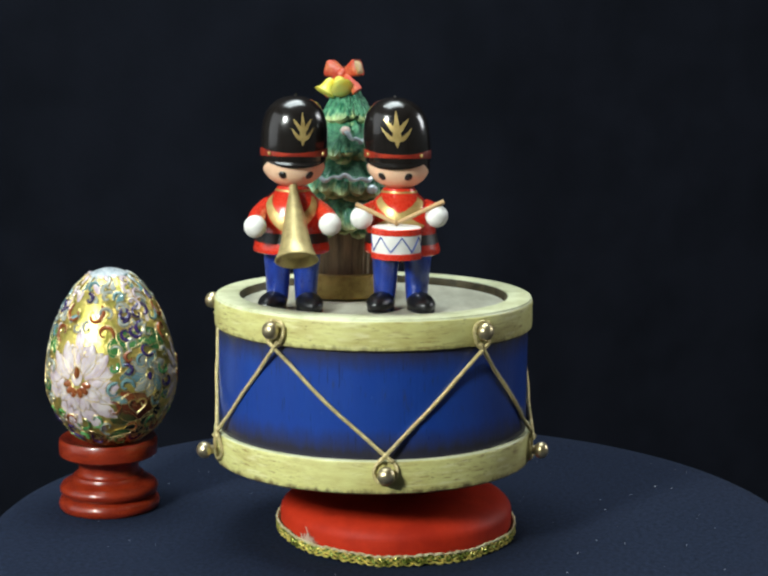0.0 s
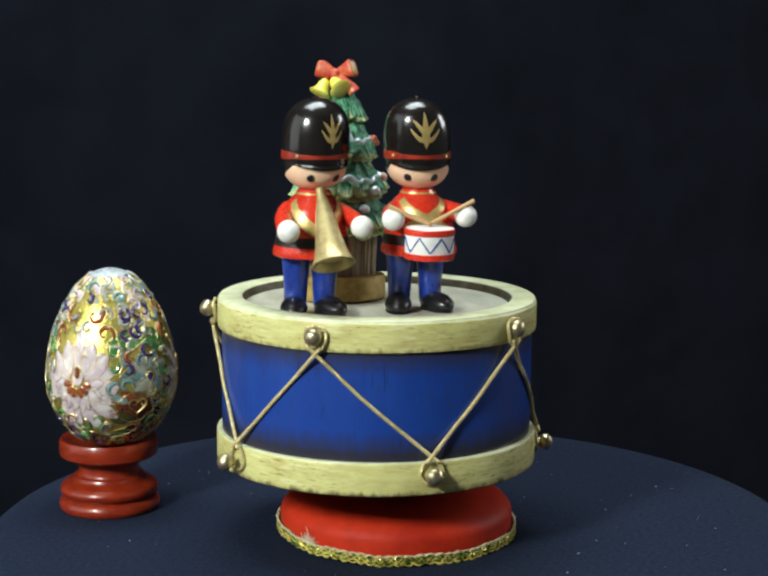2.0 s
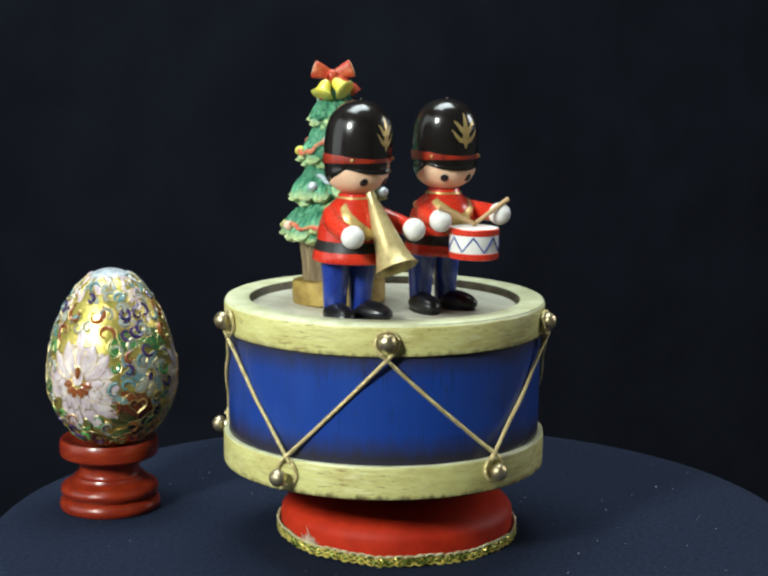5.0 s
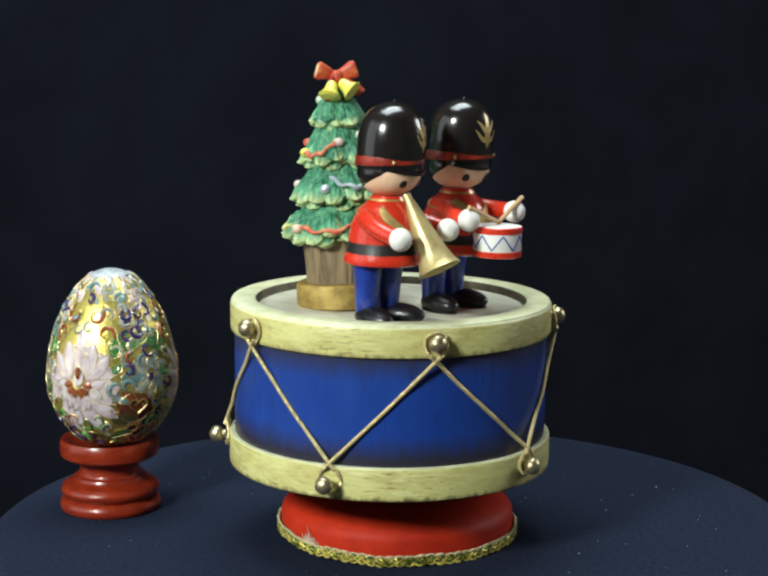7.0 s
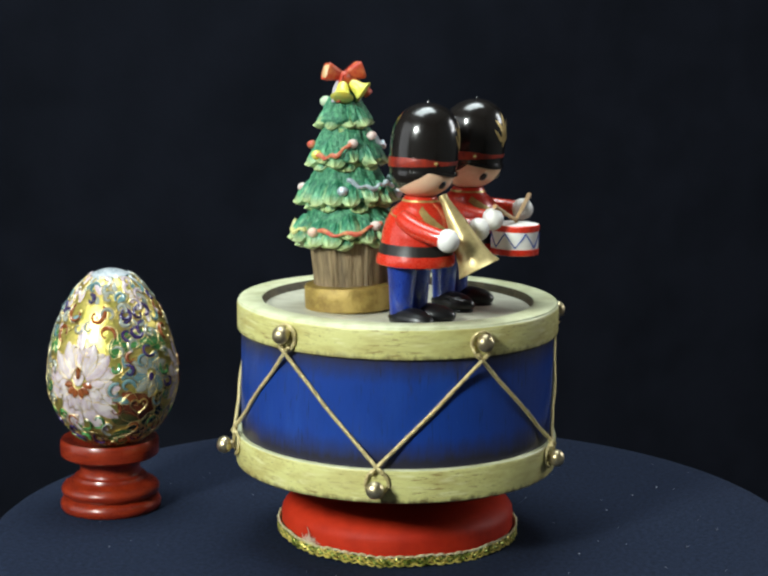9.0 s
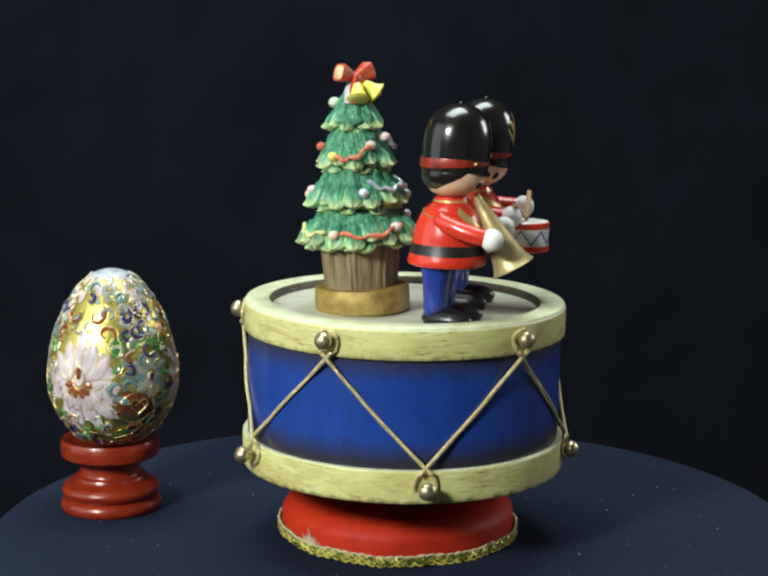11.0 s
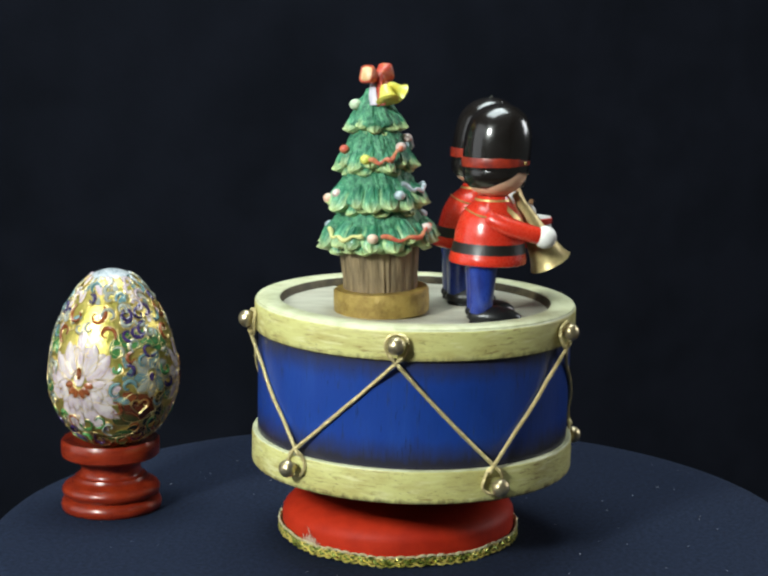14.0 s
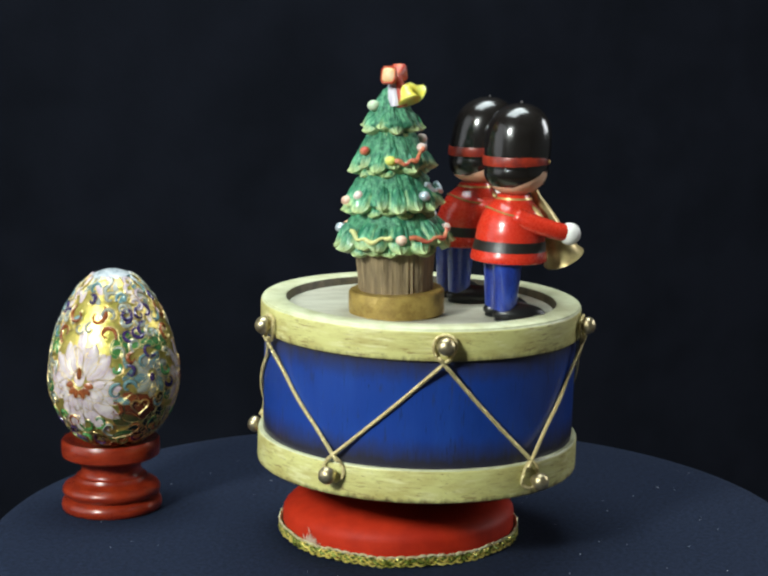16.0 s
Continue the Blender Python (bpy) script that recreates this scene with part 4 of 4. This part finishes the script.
def blade(az, z, ang, start, length, wide, material, parent, name, curve=0.0, bulge=0.5):
    """An enamel leaf or petal on the egg, with a gold wire round it."""
    bm = bmesh.new()
    n = 9
    rows, rims = [], {-1: [], 1: []}
    for i in range(n + 1):
        q = i / n
        d = start + length * q
        a = radians(ang) + curve * q
        w = wide * 0.5 * (math.sin(math.pi * min(1, 0.08 + 0.92 * q)) ** 0.65)
        cu, cv = d * math.sin(a), d * math.cos(a)
        row = []
        for s in (-1, -0.5, 0, 0.5, 1):
            uu, vv = cu + math.cos(a) * w * s, cv - math.sin(a) * w * s
            row.append(bm.verts.new(egg_uv(az, z, uu, vv, 0.08 + bulge * (1 - s * s) * 0.32)))
            if abs(s) == 1:
                rims[s].append(egg_uv(az, z, uu, vv, 0.12 + bulge * 0.16))
        rows.append(row)
    for i in range(n):
        for k in range(4):
            bm.faces.new((rows[i][k], rows[i][k + 1], rows[i + 1][k + 1], rows[i + 1][k]))
    edge = rims[-1] + rims[1][::-1]
    ob = part(name, bm, material, parent)
    bm = bmesh.new()
    tube(bm, edge + [edge[0]], 0.10, 4, caps=False)
    part("wire", bm, M["wire"], ob)
    return ob


def scroll(az, z, size, turn_deg, hand, material, parent, width=0.95):
    """A curled enamel tendril laid on the egg with its gold wire."""
    bm, wire = bmesh.new(), bmesh.new()
    line, edge = [], []
    for i in range(27):
        q = i / 26
        a = radians(turn_deg) + hand * (0.6 + 5.2 * q ** 1.25)
        r = size * (1 - 0.78 * q)
        u, v = r * math.cos(a), r * math.sin(a)
        line.append(egg_uv(az, z, u, v, 0.0))
        edge.append(egg_uv(az, z, (r + width) * math.cos(a), (r + width) * math.sin(a), 0.16))
    tube(bm, line, lambda q: width * (0.55 + 0.45 * math.sin(math.pi * min(1, q * 1.3))), 6, 0, 0.7)
    ob = part("scroll", bm, material, parent)
    tube(wire, edge, 0.15, 4)
    part("wire", wire, M["wire"], ob)


def egg():
    t = thing("decorated_egg", "gilded cloisonne enamel egg with white flower and scrolls", "egg", at=pose((EGG[0] + 1.6) * MM, EGG[1] * MM, 0))
    bm = bmesh.new()
    lathe(bm, EGG_PROFILE, 96)
    part("shell", bm, M["egg_gold"], t, "golden wirework ground")
    rng = random.Random(21)
    # three great flowers round the egg; one is turned to the front
    taken = []
    for az, zc, size in ((-111, 48.0, 1.15), (9, 48, 1.05), (129, 48.0, 1.05)):
        taken.append((az, zc))
        for k in range(14):
            ang = 360 * (k + 0.5) / 14 + rng.uniform(-5, 5)
            tall = 1.0 + 0.38 * max(0, -math.cos(radians(ang))) - 0.10 * max(0, math.cos(radians(ang)))
            blade(az, zc, ang, 4.0 * size, 8.6 * size * tall, 4.9 * size, M["e_white"], t, "petal", rng.uniform(-0.25, 0.25), 0.35)
        for k in range(10):
            ang = 90 + 180 * k / 9
            blade(az, zc, ang, 2.4, 6.2 * size, 3.4 * size, M["e_white"], t, "petal", rng.uniform(-0.15, 0.15), 0.7)
        for ang in (-66, -38, 38, 66):
            blade(az, zc + 1, ang, 3.0, 9.5 * size, 4.4 * size, M["e_white"], t, "petal", -0.3 * (1 if ang > 0 else -1), 0.6)
        for ang in (102, 134, 162, -162, -134, -102):
            blade(az, zc + 0.6, ang, 2.0, 3.4, 3.0, M["e_brown"], t, "stamen", 0, 1.5)
        blade(az, zc - 0.6, 0, 0.2, 6.4, 4.4, M["e_white"], t, "petal", 0, 1.1)
        blade(az, zc + 1.4, 0, 0.6, 4.0, 2.4, M["e_brown"], t, "stamen", 0, 2.4)
        blade(az, zc + 6.5, 0, 0, 14, 3.2, M["e_white"], t, "leaf", 0, 0.5)
        for s in (-1, 1):
            scroll(az + s * 13, zc + 22.5, 3.6, 90, -s, M["e_brown"], t, 0.85)
            scroll(az + s * 25, zc + 16.5, 3.4, -60, s, M["e_brown"], t, 0.85)
            scroll(az + s * 6, zc + 18.5, 2.2, 30, s, M["e_grey"], t, 0.6)
            blade(az + s * 33, zc + 10, s * 30, 0, 14, 7.4, M["e_green"], t, "leaf", s * 0.6)
            blade(az + s * 34, zc + 9, s * -15, 0, 7, 4.0, M["e_green"], t, "leaf", s * 0.3)
            blade(az + s * 40, zc + 13, s * 66, 0, 12, 4.6, M["e_green"], t, "leaf", s * 0.5)
            blade(az + s * 38, zc + 2, s * 75, 0, 7, 3.0, M["e_teal"], t, "leaf", -s * 0.5)
            blade(az + s * 30, zc - 5, s * 80, 0, 6, 3.0, M["e_teal"], t, "leaf", s * 0.4)
            scroll(az + s * 46, zc + 23, 3.2, 200, s, M["e_purple"], t, 0.8)
            scroll(az + s * 56, zc + 17.5, 3.0, 20, -s, M["e_purple"], t, 0.8)
            blade(az + s * 27, zc - 19, s * 60, 0, 8, 2.6, M["e_green"], t, "leaf", s * 0.3)
    # russet patch with a gold wire heart
    for az, zc in taken:
        outline = [((7.2 + 0.5 * math.sin(5 * w)) * math.cos(w), (5.2 + 0.4 * math.sin(3 * w + 1)) * math.sin(w)) for w in (2 * math.pi * i / 36 for i in range(36))]
        bm = bmesh.new()
        rings = [[bm.verts.new(egg_uv(az + 54, zc - 8, u * f, v * f, 0.06 + 0.20 * (1 - f))) for u, v in outline] for f in (1.0, 0.7, 0.4)]
        for p, q in zip(rings, rings[1:]):
            for i in range(36):
                bm.faces.new((p[i], p[(i + 1) % 36], q[(i + 1) % 36], q[i]))
        bm.faces.new(rings[-1])
        patch = part("leaf", bm, M["e_russet"], t)
        bm = bmesh.new()
        tube(bm, [egg_uv(az + 54, zc - 8, u, v, 0.12) for u, v in outline + outline[:1]], 0.14, 4, caps=False)
        heart = []
        for i in range(37):
            w = 2 * math.pi * i / 36
            heart.append(egg_uv(az + 54, zc - 7.6, 3.1 * math.sin(w) ** 3, 0.19 * (13 * math.cos(w) - 5 * math.cos(2 * w) - 2 * math.cos(3 * w) - math.cos(4 * w)), 0.26))
        tube(bm, heart, 0.30, 5, caps=False)
        part("wire", bm, M["wire"], patch, "gold wire heart")
    # small side flowers half way between
    for az in (-45, 75, 195):
        for k in range(9):
            blade(az, 51, 40 * k + 10, 1.6, 6.6, 4.4, M["e_grey"] if k % 3 else M["e_teal"], t, "petal", 0.3, 0.5)
        blade(az, 48.6, 0, 0, 3.0, 2.6, M["e_purple"], t, "stamen", 0, 1.2)
    # curled tendrils filling the ground
    keep = [(a, h, 12.5) for a, h in taken] + [(a + 54, 40.0, 7.8) for a, h in taken] + [(a, 68.0, 8.0) for a, h in taken] + [(a + q, 62.0, 6.0) for a, h in taken for q in (-20, 20)] + [(a + 66, 49.0, 6.5) for a, h in taken]
    keep += [(a + q, 64.5, 5.0) for a, h in taken for q in (42, -42)]
    hues = ["e_teal", "e_green", "e_grey", "e_grey", "e_brown", "e_purple", "e_green"]
    spots = []
    while len(spots) < 120:
        az, z = rng.uniform(-180, 180), rng.uniform(25.5, 71)
        r = radius_at(EGG_PROFILE, z)
        if any(math.hypot(((az - a + 180) % 360 - 180) * r * 0.01745, z - h) < far for a, h, far in keep):
            continue
        if any(math.hypot(((az - a + 180) % 360 - 180) * r * 0.01745, z - h) < 4.3 for a, h in spots):
            spots.append((999, 999)) if rng.random() < 0.02 else None
            continue
        spots.append((az, z))
        scroll(az, z, rng.uniform(2.0, 3.2), rng.uniform(0, 360), rng.choice((-1, 1)), M[rng.choice(hues) if z < 62 else rng.choice(("e_teal", "e_grey", "e_purple"))], t, rng.uniform(0.55, 0.95))
    for az, z in spots:
        r = radius_at(EGG_PROFILE, z)
        near = any(math.hypot(((az + 9 - a + 180) % 360 - 180) * r * 0.01745, z - h) < far + 3 for a, h, far in keep)
        if az < 900 and z < 66 and not near:
            blade(az + 9, z, rng.uniform(0, 360), 0, 5.0, 2.2, M[rng.choice(("e_green", "e_green", "e_grey", "e_teal"))], t, "leaf", rng.uniform(-0.8, 0.8), 0.4)
    # pale crown round the top, its tints whitened for the overhead highlight
    for z, count, size, tints in ((65.0, 16, 2.6, ("e_purple", "e_grey", "e_teal")), (69.0, 15, 2.5, ("e_grey", "e_teal", "e_purple", "e_grey")),
                                  (72.6, 15, 2.3, ("e_grey", "e_white", "e_teal")), (75.6, 14, 2.1, ("e_grey", "e_teal", "e_white", "e_purple")), (78.4, 12, 1.9, ("e_grey", "e_white", "e_teal")), (80.8, 10, 1.7, ("e_white", "e_crown_glare", "e_grey")), (82.6, 6, 1.5, ("e_crown_glare", "e_white", "e_teal"))):
        for k in range(count):
            az = 360 * (k + rng.uniform(-0.2, 0.2)) / count + z * 7
            if z < 74 and any(abs((az - a + 180) % 360 - 180) < 30 for a, h in taken):
                continue
            scroll(az, z + rng.uniform(-0.6, 0.6), size * rng.uniform(0.85, 1.15), rng.uniform(0, 360), (-1) ** k, M[tints[k % len(tints)]], t, 0.8)
            if z < 80:
                blade(az + 180 / count, z - 1.5, rng.uniform(-50, 50), 0, 4.6, 2.4, M[("e_grey", "e_teal", "e_white")[k % 3]], t, "leaf", rng.uniform(-0.6, 0.6), 0.3)
    # little petals close the top
    for k in range(7):
        blade(360 * k / 7, 81.4, 0, 0, 2.6, 2.6, M[("e_grey", "e_crown_glare", "e_white")[k % 3]], t, "petal", 0.2, 0.4)
    # pale cap over the gold: the overhead lamp's highlight put in as colour
    bm = bmesh.new()
    lathe(bm, [(r + 0.07, z + 0.03) for r, z in EGG_PROFILE if 81.2 < z < 84.1] + [(0, 84.3)], 64)
    part("glare_cap", bm, M["e_crown_glare"], t, "pale blue-white enamel crown with the overhead highlight in its colour")
    # dark leaves round the foot and beside the great flowers
    for k in range(38):
        az = 360 * k / 38 + rng.uniform(-4, 4)
        blade(az, 25.0 + rng.uniform(-0.8, 4.0), rng.uniform(20, 75) * (-1) ** k, 0, 7.0, 3.4, M[("e_dark", "e_brown", "e_dark", "e_green")[k % 4]], t, "leaf", 0.5 * (-1) ** k, 0.4)
    for az, zc in taken:
        for u, v, ang, long, wide in ((30, -13, 60, 9, 5.5), (44, -17, 80, 9, 5.0), (62, -15, 40, 8, 5.0), (72, -9, 10, 8, 4.5), (38, -3, 100, 7, 3.6), (-34, -14, -60, 8, 4.6)):
            blade(az + u, zc + v, ang, 0, long, wide, M["e_dark" if v < -8 else "e_brown"], t, "leaf", 0.5, 0.25)
    # fine loose wire curls on the ground between
    bm = bmesh.new()
    for _ in range(110):
        az, z, s, h, a0 = rng.uniform(0, 360), rng.uniform(25, 74), rng.uniform(0.8, 1.8), rng.choice((-1, 1)), rng.uniform(0, 6.28)
        tube(bm, [egg_uv(az, z, s * (1 - 0.7 * i / 10) * math.cos(a0 + h * i * 0.45), s * (1 - 0.7 * i / 10) * math.sin(a0 + h * i * 0.45), 0.15) for i in range(11)], 0.2, 4)
    tagged(part("filigree", bm, M["wire"], t), "fine gold wire curls", kind="stuff")


egg_stand()
egg()

# ---------------------------------------------------------------- what turns
turning = []
MIDDLE = Matrix.Translation((0, 0, 0.052))
SLANT = MIDDLE @ Matrix.Rotation(radians(-0.37), 4, "X") @ Matrix.Rotation(radians(-1.086), 4, "Y") @ MIDDLE.inverted()
turning.append((drum(), Matrix.Translation((DRUM[0] * MM, DRUM[1] * MM, 0)) @ SLANT @ pose(0, 0, DRUM[2] * MM)))
for x, y, z, face, badge, gloves, tool, nod, sway, feet, label in (
        (-34.7, -22.4, 76.85, 10, (0.74, 0.86), ((-10.1, -15.9, 28.1), (12.7, -14.8, 29.1)), trumpet, 2.0, 0.7, ((-4.4, 2.0), (4.6, 1.7)), "toy soldier in black bearskin and red coat blowing a gold trumpet"),
        (0.2, -21.2, 77.35, -7, (1.0, 0.92), ((-12.6, -16.3, 31.2), (10.3, -16.1, 32.2)), snare, 4.2, -2.7, ((-5.2, 3.6), (4.9, 4.0)), "toy soldier in black bearskin and red coat beating a snare drum")):
    ob = new("toy_soldier", soldier(face, badge, gloves, tool, nod, sway, feet))
    tagged(ob, label, "toy soldier", "toy soldiers on the drum")
    turning.append((ob, pose(x * MM, y * MM, z * MM, 0.12, -0.54, 0)))
turning.append((tree(), pose(-0.0178, 0.0088, 0.0768, -3.3, -1.6, 0)))


def turned(t):
    """The works' slow turn about an upright axis that leans a degree, at t seconds."""
    u = t / 16
    deg = math.degrees(1.99532 * u - 0.14043 * u * u + 0.04505 * u ** 3)
    lean = Matrix.Rotation(radians(-0.615), 4, "X") @ Matrix.Rotation(radians(1.367), 4, "Y")
    return Matrix.Translation((-0.00137, 0.0002, 0.092)) @ lean @ pose(0, 0, -0.092, 0, 0, deg)


def motions():
    for ob, home in turning:
        walk(ob, [(k * 0.5, turned(k * 0.5) @ home) for k in range(33)])


motions()
